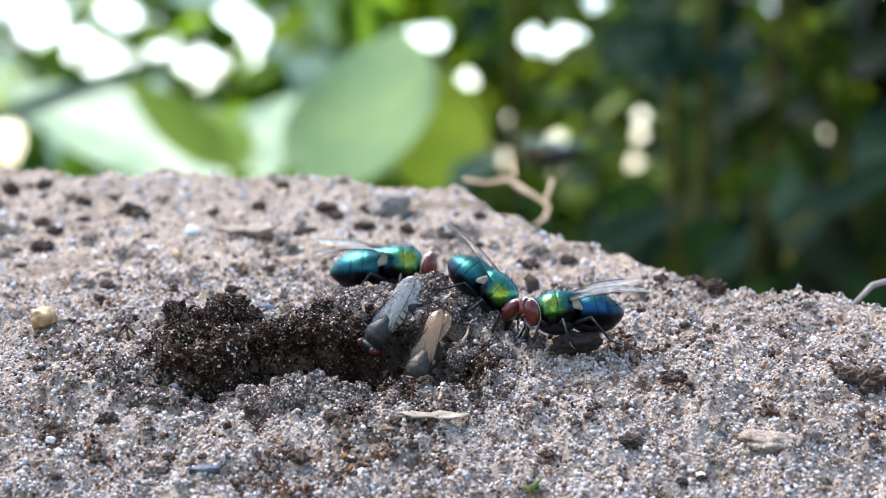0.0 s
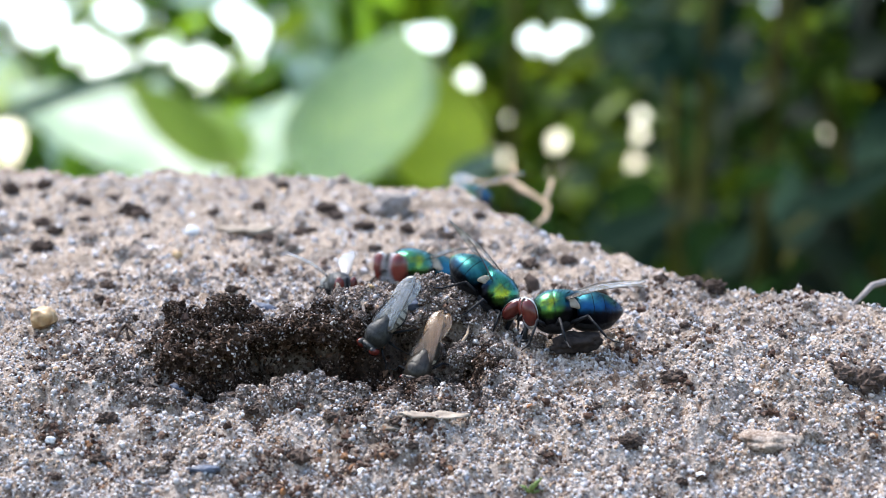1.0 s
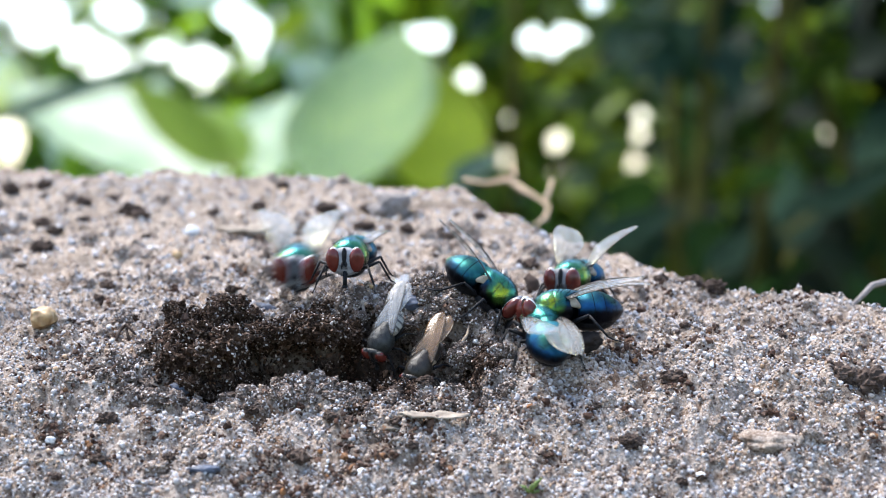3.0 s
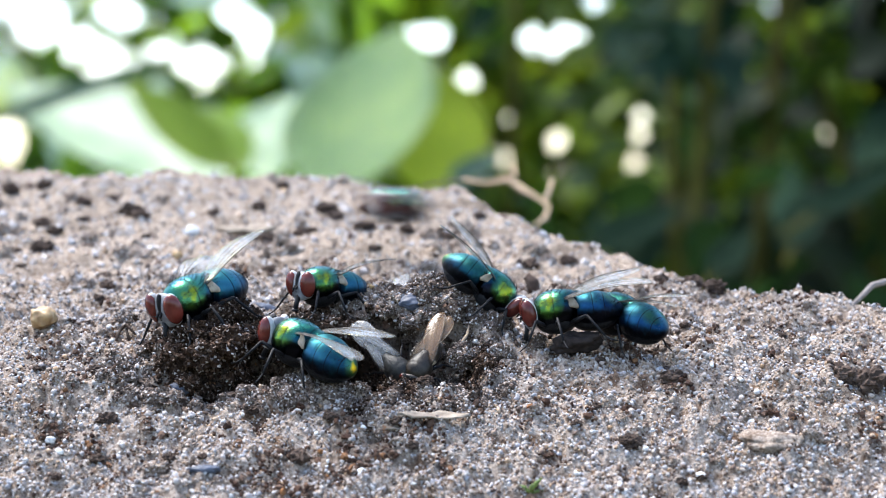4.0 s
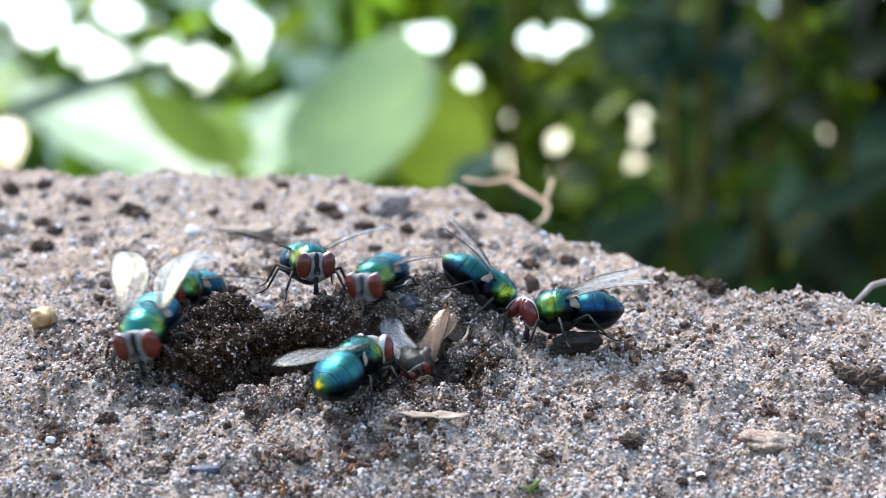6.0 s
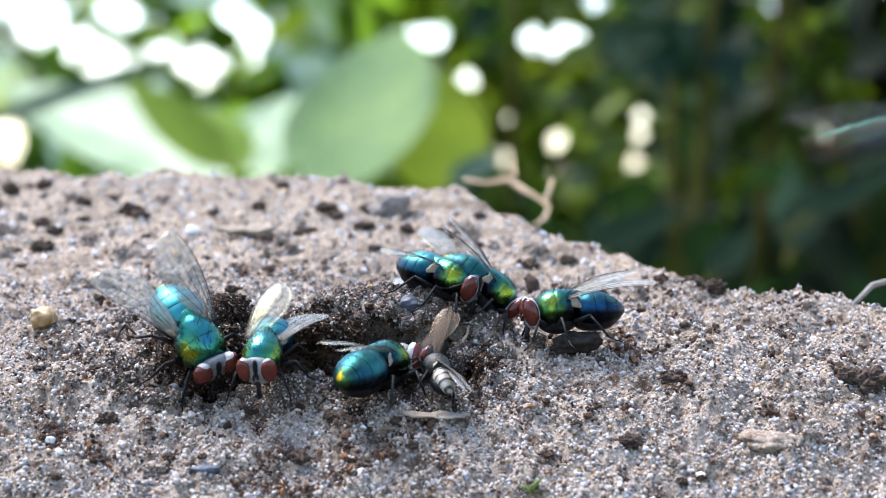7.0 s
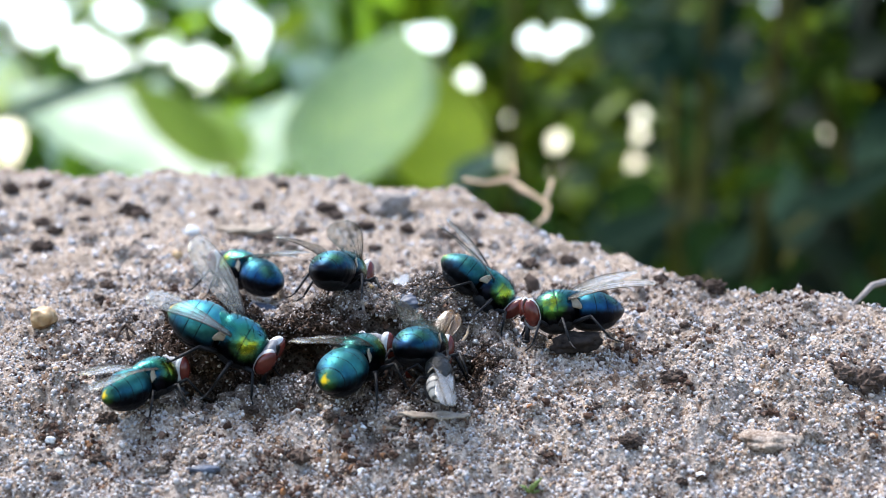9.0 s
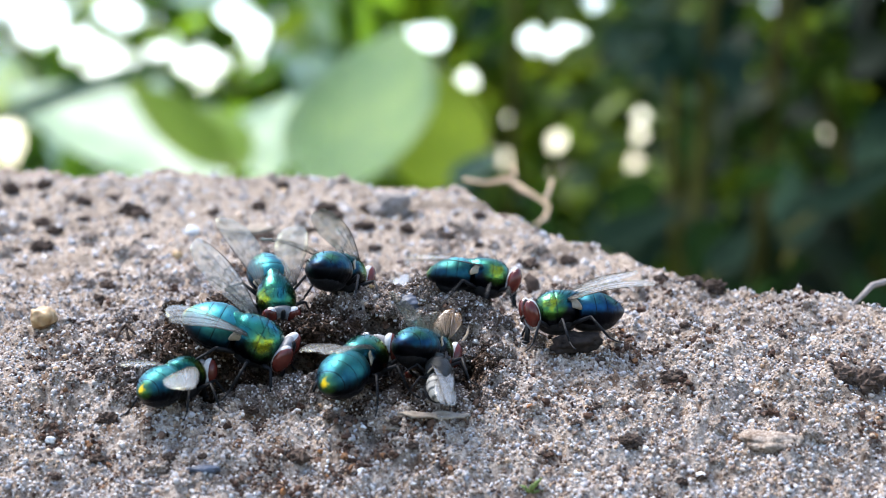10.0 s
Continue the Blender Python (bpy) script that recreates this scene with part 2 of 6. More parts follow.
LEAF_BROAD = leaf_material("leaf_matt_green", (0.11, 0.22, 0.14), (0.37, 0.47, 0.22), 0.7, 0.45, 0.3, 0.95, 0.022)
# lit leaf tone: backlight and sun are put into its bright colour
LEAF_LIT = leaf_material("leaf_yellow_green_lit", (0.13, 0.21, 0.018), (0.32, 0.4, 0.035), 0.7, 0.6, 0.1, 0.8, 0.03)
LEAF_OLIVE = leaf_material("leaf_olive_green", (0.1, 0.18, 0.02), (0.26, 0.36, 0.05), 0.7, 0.5, 0.2, 0.8, 0.03)
LEAF_HAZY = leaf_material("leaf_grey_green", (0.02, 0.055, 0.036), (0.075, 0.14, 0.1), 0.7, 0.35, 0.3, 0.8, 0.03)
# blue-green leaves, their colour darkened to carry the shade
LEAF_TEAL_SHADE = leaf_material("leaf_blue_green_shade", (0.005, 0.016, 0.009), (0.019, 0.043, 0.025), 0.8, 0.3, 0.06, 0.8, 0.03)
BARK = plain_material("green_brown_stem", (0.03, 0.027, 0.006), (0.1, 0.09, 0.02), 0.1, 0.9, spec=0.05)


# ---- mesh helpers (millimetres) ----
def mesh_of(name, bm, mat, smooth=True, k=MM):
    me = bpy.data.meshes.new(name)
    bmesh.ops.scale(bm, vec=(k, k, k), verts=bm.verts)
    bm.to_mesh(me)
    bm.free()
    for p in me.polygons:
        p.use_smooth = smooth
    me.materials.append(mat)
    return me


def part(name, bm, mat, parent, label="", smooth=True):
    ob = new(name, mesh_of(name, bm, mat, smooth))
    ob.parent = parent
    return tagged(ob, label)


def loft(bm, rings, seg=20):
    """A closed body through rings (x, half width, half height, centre z)."""
    rows = []
    for x, w, h, zc in rings:
        rows.append([bm.verts.new((x, w * math.cos(2 * math.pi * i / seg), zc + h * math.sin(2 * math.pi * i / seg))) for i in range(seg)])
    for a, b in zip(rows, rows[1:]):
        for i in range(seg):
            bm.faces.new((a[i], a[(i + 1) % seg], b[(i + 1) % seg], b[i]))
    bm.faces.new(rows[0][::-1])
    bm.faces.new(rows[-1])
    bmesh.ops.recalc_face_normals(bm, faces=bm.faces)


def tube(bm, points, radii, seg=6):
    rows = []
    pts = [Vector(p) for p in points]
    for i, p in enumerate(pts):
        d = (pts[min(i + 1, len(pts) - 1)] - pts[max(i - 1, 0)]).normalized()
        q = d.to_track_quat("Z", "Y")
        rows.append([bm.verts.new(p + q @ Vector((radii[i] * math.cos(2 * math.pi * j / seg), radii[i] * math.sin(2 * math.pi * j / seg), 0))) for j in range(seg)])
    for a, b in zip(rows, rows[1:]):
        for j in range(seg):
            bm.faces.new((a[j], a[(j + 1) % seg], b[(j + 1) % seg], b[j]))
    bm.faces.new(rows[0][::-1])
    bm.faces.new(rows[-1])


def ball(bm, centre, radii, turn=(0, 0, 0), u=18, v=12):
    m = Matrix.LocRotScale(centre, Euler([radians(a) for a in turn]), radii)
    bmesh.ops.create_uvsphere(bm, u_segments=u, v_segments=v, radius=1.0, matrix=m)


def rock(seed, radii, rough=0.3, level=3, freq=1.3, crumbs=0.0):
    bm = bmesh.new()
    bmesh.ops.create_icosphere(bm, subdivisions=level, radius=1.0)
    off = Vector((seed * 7.3, seed * 3.1, seed * 1.7))
    for v in bm.verts:
        k = 1 + rough * noise.fractal(v.co * freq + off, 0.8, 2.1, 4)
        if crumbs:
            k += crumbs * (0.45 - noise.voronoi(v.co * 3.2 + off)[0][0]) + 0.5 * crumbs * (0.45 - noise.voronoi(v.co * 7.5 + off)[0][0])
        v.co = Vector((v.co.x * radii[0], v.co.y * radii[1], v.co.z * radii[2])) * k
    return bm


# ---- the mound of sandy soil (millimetres) ----
def lattice(ix, iy, seed):
    h = (ix.astype(np.int64) * 374761393 + iy.astype(np.int64) * 668265263 + seed * 982451653) & 0xFFFFFFFF
    h = ((h ^ (h >> 13)) * 1274126177) & 0xFFFFFFFF
    return ((h ^ (h >> 16)) & 0xFFFF) / 65535.0


def value_noise(x, y, seed):
    ix, iy = np.floor(x), np.floor(y)
    fx, fy = x - ix, y - iy
    fx, fy = fx * fx * (3 - 2 * fx), fy * fy * (3 - 2 * fy)
    a, b = lattice(ix, iy, seed), lattice(ix + 1, iy, seed)
    c, d = lattice(ix, iy + 1, seed), lattice(ix + 1, iy + 1, seed)
    return (a + (b - a) * fx) * (1 - fy) + (c + (d - c) * fx) * fy - 0.5


def cells(x, y, seed):
    """Distance to the nearest of one random point in each unit square: rounded lumps packed side by side."""
    ix, iy = np.floor(x), np.floor(y)
    best = np.full(np.shape(x), 9.0)
    for dx in (-1, 0, 1):
        for dy in (-1, 0, 1):
            px, py = ix + dx + lattice(ix + dx, iy + dy, seed), iy + dy + lattice(ix + dx, iy + dy, seed + 50)
            best = np.minimum(best, (x - px) ** 2 + (y - py) ** 2)
    return np.sqrt(best)


# heaps and hollows: centre x, y, half width x, half depth y, height, sharpness along x and y
HEAPS = ((-2.0, 0.2, 5.4, 3.0, 3.6, 2.6, 3.2), (-11.6, -0.5, 5.6, 2.2, 1.2, 8.0, 6.0), (-17.3, -4.6, 3.5, 3.2, 2.0, 5.0, 5.0), (8.5, -3.0, 4.0, 3.0, 0.6, 2.0, 2.5), (2.6, -3.2, 3.4, 2.6, 1.0, 2.0, 3.0))
PITS = ((-6.2, -5.3, 8.3, 2.6, 3.8, 10.0, 10.0), (-13.4, -6.2, 2.0, 2.2, 2.6, 4.0, 6.0), (-15.8, -8.3, 1.5, 1.1, 2.2, 2.0, 2.0))


def undercut(x, y):
    """How far back the floor of the hollow runs under its broken rim."""
    u = np.zeros(np.shape(x))
    for (cx, cy, sx, sy, h, p, q), k in zip(PITS, (2.9, 1.8, 1.6)):
        u = np.maximum(u, k * np.exp(-np.abs((x - cx) / sx) ** p - np.abs((y - cy) / sy) ** q))
    return u * (0.9 + 0.8 * value_noise(x * 0.7, y * 0.2, 41))


def edge(x):
    """How far back the top of the mound reaches."""
    back = np.interp(x, (-80, -43.5, -32.5, -21.3, -10.1, -4.6, 0.9, 5.9, 10.6, 15.0, 19.1, 23.2, 27.2, 34.0, 70), (50.3, 50.3, 50.5, 49.9, 48.2, 46.1, 43.3, 34.9, 27.6, 21.2, 15.8, 11.8, 9.2, 6.1, 0))
    return back + 0.9 * np.sin(x * 0.45 + 1) + 0.5 * np.sin(x * 1.1)


def shape(x, y):
    """The mound's height without its grain."""
    top = edge(x)
    yy = np.minimum(y, top)
    z = np.where(yy < 0, 0.345 * yy, 0.225 * yy + 0.0004 * yy * yy)
    z = z - 0.3 * np.clip(-9.0 - yy, 0, None)
    over = np.clip(y - top, 0, None)
    z = z - np.where(over < 8, 0.075 * over ** 2 - 0.05 * over * np.exp(-over / 1.5), 4.8 + 1.2 * (over - 8))
    wx, wy = x + 1.1 * value_noise(x * 0.55, y * 0.55, 31), y + 1.1 * value_noise(x * 0.6, y * 0.6, 32)
    for cx, cy, sx, sy, h, p, q in HEAPS:
        z = z + h * np.exp(-np.abs((wx - cx) / sx) ** p - np.abs((wy - cy) / sy) ** q)
    for cx, cy, sx, sy, h, p, q in PITS:
        z = z - h * np.exp(-np.abs((wx - cx) / sx) ** p - np.abs((wy - cy) / sy) ** q)
    far = np.clip((np.hypot(x * 0.8, np.minimum(y + 20, 0) * 0.9) - 70) / 60, 0, None)
    z = z - 30 * far
    return np.maximum(z, -80.0)


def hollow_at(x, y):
    """How much of the dug, damp soil of the hollow lies here, 0 to 1. Its painted shade follows this too."""
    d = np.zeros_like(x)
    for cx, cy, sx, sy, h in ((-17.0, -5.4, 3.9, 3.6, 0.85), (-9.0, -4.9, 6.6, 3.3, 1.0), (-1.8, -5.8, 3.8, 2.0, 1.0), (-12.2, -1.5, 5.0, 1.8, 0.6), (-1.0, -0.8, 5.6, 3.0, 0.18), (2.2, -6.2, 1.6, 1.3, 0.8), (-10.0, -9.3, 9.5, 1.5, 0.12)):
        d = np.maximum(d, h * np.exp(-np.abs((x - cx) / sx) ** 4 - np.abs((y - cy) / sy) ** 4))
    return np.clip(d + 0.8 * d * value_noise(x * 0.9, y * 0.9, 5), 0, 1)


# damp soil with the hollow's painted shade, plus random darker patches
def damp_and_shade_at(x, y):
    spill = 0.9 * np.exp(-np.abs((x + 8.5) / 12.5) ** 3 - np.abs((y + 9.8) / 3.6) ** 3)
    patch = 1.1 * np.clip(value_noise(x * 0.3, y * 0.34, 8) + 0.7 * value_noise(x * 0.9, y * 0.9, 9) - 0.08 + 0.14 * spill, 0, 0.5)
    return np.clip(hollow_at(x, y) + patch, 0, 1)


def height(x, y):
    near = np.exp(-np.clip(np.hypot(x, y) - 80, 0, None) / 60)
    calm = 1 - 0.55 * np.clip((y - 10) / 16, 0, 1)
    d = hollow_at(x, y)
    z = 1.2 * value_noise(x * 0.12, y * 0.12, 1) + 1.3 * value_noise(x * 0.33, y * 0.33, 2)
    z = z + (0.6 + 1.6 * d) * value_noise(x * 0.8, y * 0.8, 3) + (0.65 + 0.6 * d) * value_noise(x * 1.9, y * 1.9, 4)
    z = z + (0.45 + 1.3 * d) * (0.5 - cells(x * 0.62, y * 0.62, 21)) + (0.42 + 0.5 * d) * (0.5 - cells(x * 1.5, y * 1.5, 22)) + 0.16 * (0.5 - cells(x * 3.6, y * 3.6, 23))
    z = z + 2.0 * np.clip(value_noise(x * 0.7, y * 0.7, 12) - 0.16, 0, 1) - 2.2 * np.clip(value_noise(x * 0.62, y * 0.62, 13) - 0.2, 0, 1)
    return shape(x, y) + z * near * calm + 6 * (1 - near) * value_noise(x * 0.012, y * 0.012, 7)


def spread_axis(marks, steps, reach):
    """Even steps between the marks, growing ones beyond them."""
    inner = np.concatenate([np.arange(a, b - k / 2, k) for a, b, k in zip(marks, marks[1:], steps)] + [[marks[-1]]])
    out = np.cumsum(steps[0] * 1.22 ** np.arange(1, 60))
    out = out[out < reach]
    return np.concatenate([marks[0] - out[::-1], inner, marks[-1] + out])


def grid_mesh(name, xs, ys):
    gx, gy = np.meshgrid(xs, ys)
    gz = height(gx, gy)
    co = np.stack([gx, gy + undercut(gx, gy), gz], -1).reshape(-1, 3) * MM
    nx, ny = len(xs), len(ys)
    i = (np.arange(ny - 1)[:, None] * nx + np.arange(nx - 1)[None, :]).ravel()
    quads = np.stack([i, i + 1, i + nx + 1, i + nx], -1)
    me = raw_mesh(name, co, quads)
    a = me.attributes.new("damp_shade", "FLOAT", "POINT")
    a.data.foreach_set("value", damp_and_shade_at(gx, gy).ravel().astype(np.float32))
    return me


def raw_mesh(name, co, faces, smooth=True):
    me = bpy.data.meshes.new(name)
    k = faces.shape[1]
    me.vertices.add(len(co))
    me.vertices.foreach_set("co", np.ascontiguousarray(co, np.float32).ravel())
    me.loops.add(faces.size)
    me.loops.foreach_set("vertex_index", np.ascontiguousarray(faces, np.int32).ravel())
    me.polygons.add(len(faces))
    me.polygons.foreach_set("loop_start", np.arange(0, faces.size, k, dtype=np.int32))
    me.update(calc_edges=True)
    me.polygons.foreach_set("use_smooth", np.full(len(faces), smooth))
    return me


ground = new("ground", grid_mesh("ground", spread_axis((-50, -28, 28, 50), (0.4, 0.19, 0.4), 60000), spread_axis((-22, 8, 62), (0.16, 0.4), 60000)))
ground.data.materials.append(SOIL)
tagged(ground, "grey-brown sandy soil mound with a dug damp hollow, shade in its colour", "ground", kind="structure")


def surface(x, y):
    return float(height(np.array([x], float), np.array([y], float))[0])


def scatter(name, x, y, size, lift, mat, label, level=1, rough=0.25, seed=1, smooth=False, lumpy=False):
    """Many small irregular grains on the mound, as one loose mass."""
    rng = np.random.default_rng(seed)
    bm = bmesh.new()
    if level:
        bmesh.ops.create_icosphere(bm, subdivisions=level, radius=1.0)
    else:
        bmesh.ops.create_uvsphere(bm, u_segments=5, v_segments=2, radius=1.0)
    bm.verts.index_update()
    base = np.array([v.co[:] for v in bm.verts])
    tri = np.array([[v.index for v in f.verts] for f in bm.faces])
    bm.free()
    n = len(x)
    kinds = base[None] * (1 + rough * rng.standard_normal((24, len(base), 1)))
    if lumpy:
        for i in range(24):
            bm = rock(60 + i, (1, 0.95, 0.8), 0.42, level, 1.6, 0.55)
            kinds[i] = [v.co[:] for v in bm.verts]
            bm.free()
    v = kinds[rng.integers(0, 24, n)]
    q = rng.standard_normal((n, 4))
    q /= np.linalg.norm(q, axis=1, keepdims=True)
    w, a, b, c = q.T
    r = np.stack([np.stack([1 - 2 * (b * b + c * c), 2 * (a * b - c * w), 2 * (a * c + b * w)], -1),
                  np.stack([2 * (a * b + c * w), 1 - 2 * (a * a + c * c), 2 * (b * c - a * w)], -1),
                  np.stack([2 * (a * c - b * w), 2 * (b * c + a * w), 1 - 2 * (a * a + b * b)], -1)], 1)
    v = v * rng.uniform(0.65, 1.3, (n, 1, 3))
    v = np.einsum("nij,nkj->nki", r, v) * size[:, None, None]
    z = height(x, y) + lift * size
    v += np.stack([x, y + undercut(x, y), z], -1)[:, None]
    faces = tri[None] + (np.arange(n) * len(base))[:, None, None]
    ob = new(name, raw_mesh(name, v.reshape(-1, 3) * MM, faces.reshape(-1, 3), smooth))
    ob.data.materials.append(mat)
    return tagged(ob, label, name.replace("_", " "), kind="stuff")


rng = np.random.default_rng(11)
N = 58000
gy = -19 + 34 * rng.random(N) ** 1.25
gx = (rng.random(N) * 2 - 1) * (29 + 0.22 * (gy + 19))
keep = (gy < edge(gx) + 1) & (damp_and_shade_at(gx, gy) < 0.1 + 0.62 * rng.random(N))
gx, gy = gx[keep], gy[keep]
scatter("sand_grains", gx, gy, np.clip(np.exp(rng.normal(-2.5, 0.42, len(gx))), 0.045, 0.22), 0.35, SAND, "loose grey, tan and white sand grains on the mound", 1, 0.14, 2, True)
N = 13000
gy = 15 + 46 * rng.random(N)
gx = (rng.random(N) * 2 - 1) * (37 + 0.24 * (gy - 15))
keep = (gy < edge(gx) + 1) & (damp_and_shade_at(gx, gy) < 0.1 + 0.6 * rng.random(N))
gx, gy = gx[keep], gy[keep]
scatter("sand_grains", gx, gy, np.clip(np.exp(rng.normal(-1.9, 0.45, len(gx))), 0.08, 0.45), 0.1, SAND, "coarser tan sand grains on the back of the mound", 0, 0.2, 5)
N = 76000
cx, cy = rng.uniform(-24, 9, N), rng.uniform(-11.5, 4, N)
steep = np.hypot(height(cx + 0.2, cy) - height(cx - 0.2, cy), height(cx, cy + 0.2) - height(cx, cy - 0.2)) / 0.4
keep = (damp_and_shade_at(cx, cy) > 0.2 + 0.55 * rng.random(N)) & (rng.random(N) < 0.2 + 0.3 * steep)
cx, cy = cx[keep], cy[keep]
scatter("damp_soil_crumbs", cx, cy, np.clip(np.exp(rng.normal(-2.8, 0.45, len(cx))), 0.03, 0.26), 0.3, WET_SHADE, "damp soil crumbs in and round the hollow, darkened for its shade", 1, 0.2, 3, True)
N = 3400
cx, cy = rng.uniform(-24, 8, N), rng.uniform(-11.5, 3.5, N)
keep = damp_and_shade_at(cx, cy) > 0.36 + 0.45 * rng.random(N)
cx, cy = cx[keep], cy[keep]
scatter("damp_soil_clusters", cx, cy, np.clip(np.exp(rng.normal(-1.15, 0.4, len(cx))), 0.15, 0.75), 0.2, MUD, "dark damp crumbly clusters in and round the hollow", 3, 0, 6, False, True)
N = 2700
cx, cy = rng.uniform(-24, 9, N), rng.uniform(-11.5, 4.0, N)
here = damp_and_shade_at(cx, cy)
keep = (here > 0.06) & (here < 0.5)
cx, cy = cx[keep], cy[keep]
scatter("half_damp_clusters", cx, cy, np.clip(np.exp(rng.normal(-1.2, 0.4, len(cx))), 0.14, 0.75), 0.1, HALF_DAMP, "grey-brown half-damp clusters on the heap and the rim", 3, 0, 9, False, True)
N = 900
cx, cy = rng.uniform(-29, 29, N), rng.uniform(-19, 16, N)
keep = (damp_and_shade_at(cx, cy) < 0.5) & (cy < edge(cx)) & (value_noise(cx * 0.25, cy * 0.25, 44) > -0.12)
cx, cy = cx[keep], cy[keep]
scatter("sandy_clusters", cx, cy, np.clip(np.exp(rng.normal(-1.25, 0.5, len(cx))), 0.12, 0.8), -0.15, CAKED, "grey-brown clusters of caked sand", 3, 0, 7, False, True)
N = 360
cx, cy = rng.uniform(-46, 40, N), rng.uniform(14, 54, N)
keep = (cy < edge(cx)) & (value_noise(cx * 0.2, cy * 0.2, 45) > -0.1)
cx, cy = cx[keep], cy[keep]
scatter("sandy_clusters", cx, cy, np.clip(np.exp(rng.normal(-0.75, 0.45, len(cx))), 0.2, 1.3), -0.1, CAKED, "larger caked clusters on the back of the mound", 3, 0, 8, False, True)
N = 62000
kx, ky = rng.uniform(-30, 30, N), -19 + 37 * rng.random(N) ** 1.15
thick = damp_and_shade_at(kx, ky) + 0.45 * value_noise(kx * 0.3, ky * 0.36, 71) + 1.0 * value_noise(kx * 0.8, ky * 0.9, 72)
keep = (ky < edge(kx)) & (thick > 0.27 + 0.35 * rng.random(N))
kx, ky = kx[keep], ky[keep]
scatter("soil_crumbs", kx, ky, np.clip(np.exp(rng.normal(-2.4, 0.45, len(kx))), 0.05, 0.34), 0.35, CRUMB, "small dark brown soil crumbs scattered on the sand", 1, 0.22, 4)


# ---- flies ----
def wing_mesh(side, length=6.3, wide=1.28):
    """Membrane and veins of a wing with its root at the origin, reaching back along -x. side: 1 left, -1 right."""
    def rim(u):
        w = wide * (0.14 + 0.86 * min(1.0, u / 0.5) ** 0.7) * math.sqrt(max(0.0, 1 - (max(0.0, u - 0.56) / 0.445) ** 2.4))
        return 0.42 * w + 0.12, -1.5 * w + 0.05

    def place(u, k):
        a, b = rim(u)
        return Vector((-length * u, side * (b + (a - b) * k), 0.3 * math.sin(math.pi * u) * (0.4 + k) - 0.12 * abs(2 * k - 1)))
    bm = bmesh.new()
    n, m = 18, 8
    top = [[bm.verts.new(place(i / n, j / m)) for j in range(m + 1)] for i in range(n + 1)]
    for i in range(n):
        for j in range(m):
            bm.faces.new((top[i][j], top[i + 1][j], top[i + 1][j + 1], top[i][j + 1]))
    bmesh.ops.recalc_face_normals(bm, faces=bm.faces)
    bmesh.ops.solidify(bm, geom=bm.faces[:], thickness=0.012)
    veins = []
    for k0, k1, reach in ((1.0, 1.0, 0.97), (0.9, 0.97, 0.6), (0.8, 0.86, 0.95), (0.66, 0.62, 0.99), (0.55, 0.3, 0.93), (0.4, 0.08, 0.6)):
        pts = [place(u * reach / 14, k0 + (k1 - k0) * (u / 14)) + Vector((0, 0, 0.01)) for u in range(15)]
        veins.append((pts, [(0.04 if k0 == 1.0 else 0.022) * (1 - 0.6 * u / 14) for u in range(15)]))
    for u, ka, kb in ((0.45, 0.62, 0.74), (0.62, 0.36, 0.55), (0.25, 0.45, 0.6)):
        veins.append(([place(u, ka), place(u + 0.04, kb)], [0.015, 0.015]))
    return bm, veins


LEGS = (((0.9, 0.7, -1.05), (1.7, 1.7, -0.5), (2.4, 2.3, -1.9), (3.1, 2.5, -2.45)),
        ((0.15, 0.75, -1.1), (0.2, 2.4, -0.45), (0.0, 3.2, -2.0), (-0.2, 4.1, -2.45)),
        ((-0.7, 0.7, -1.0), (-1.9, 2.1, -0.45), (-3.0, 2.6, -2.0), (-3.9, 2.9, -2.45)))


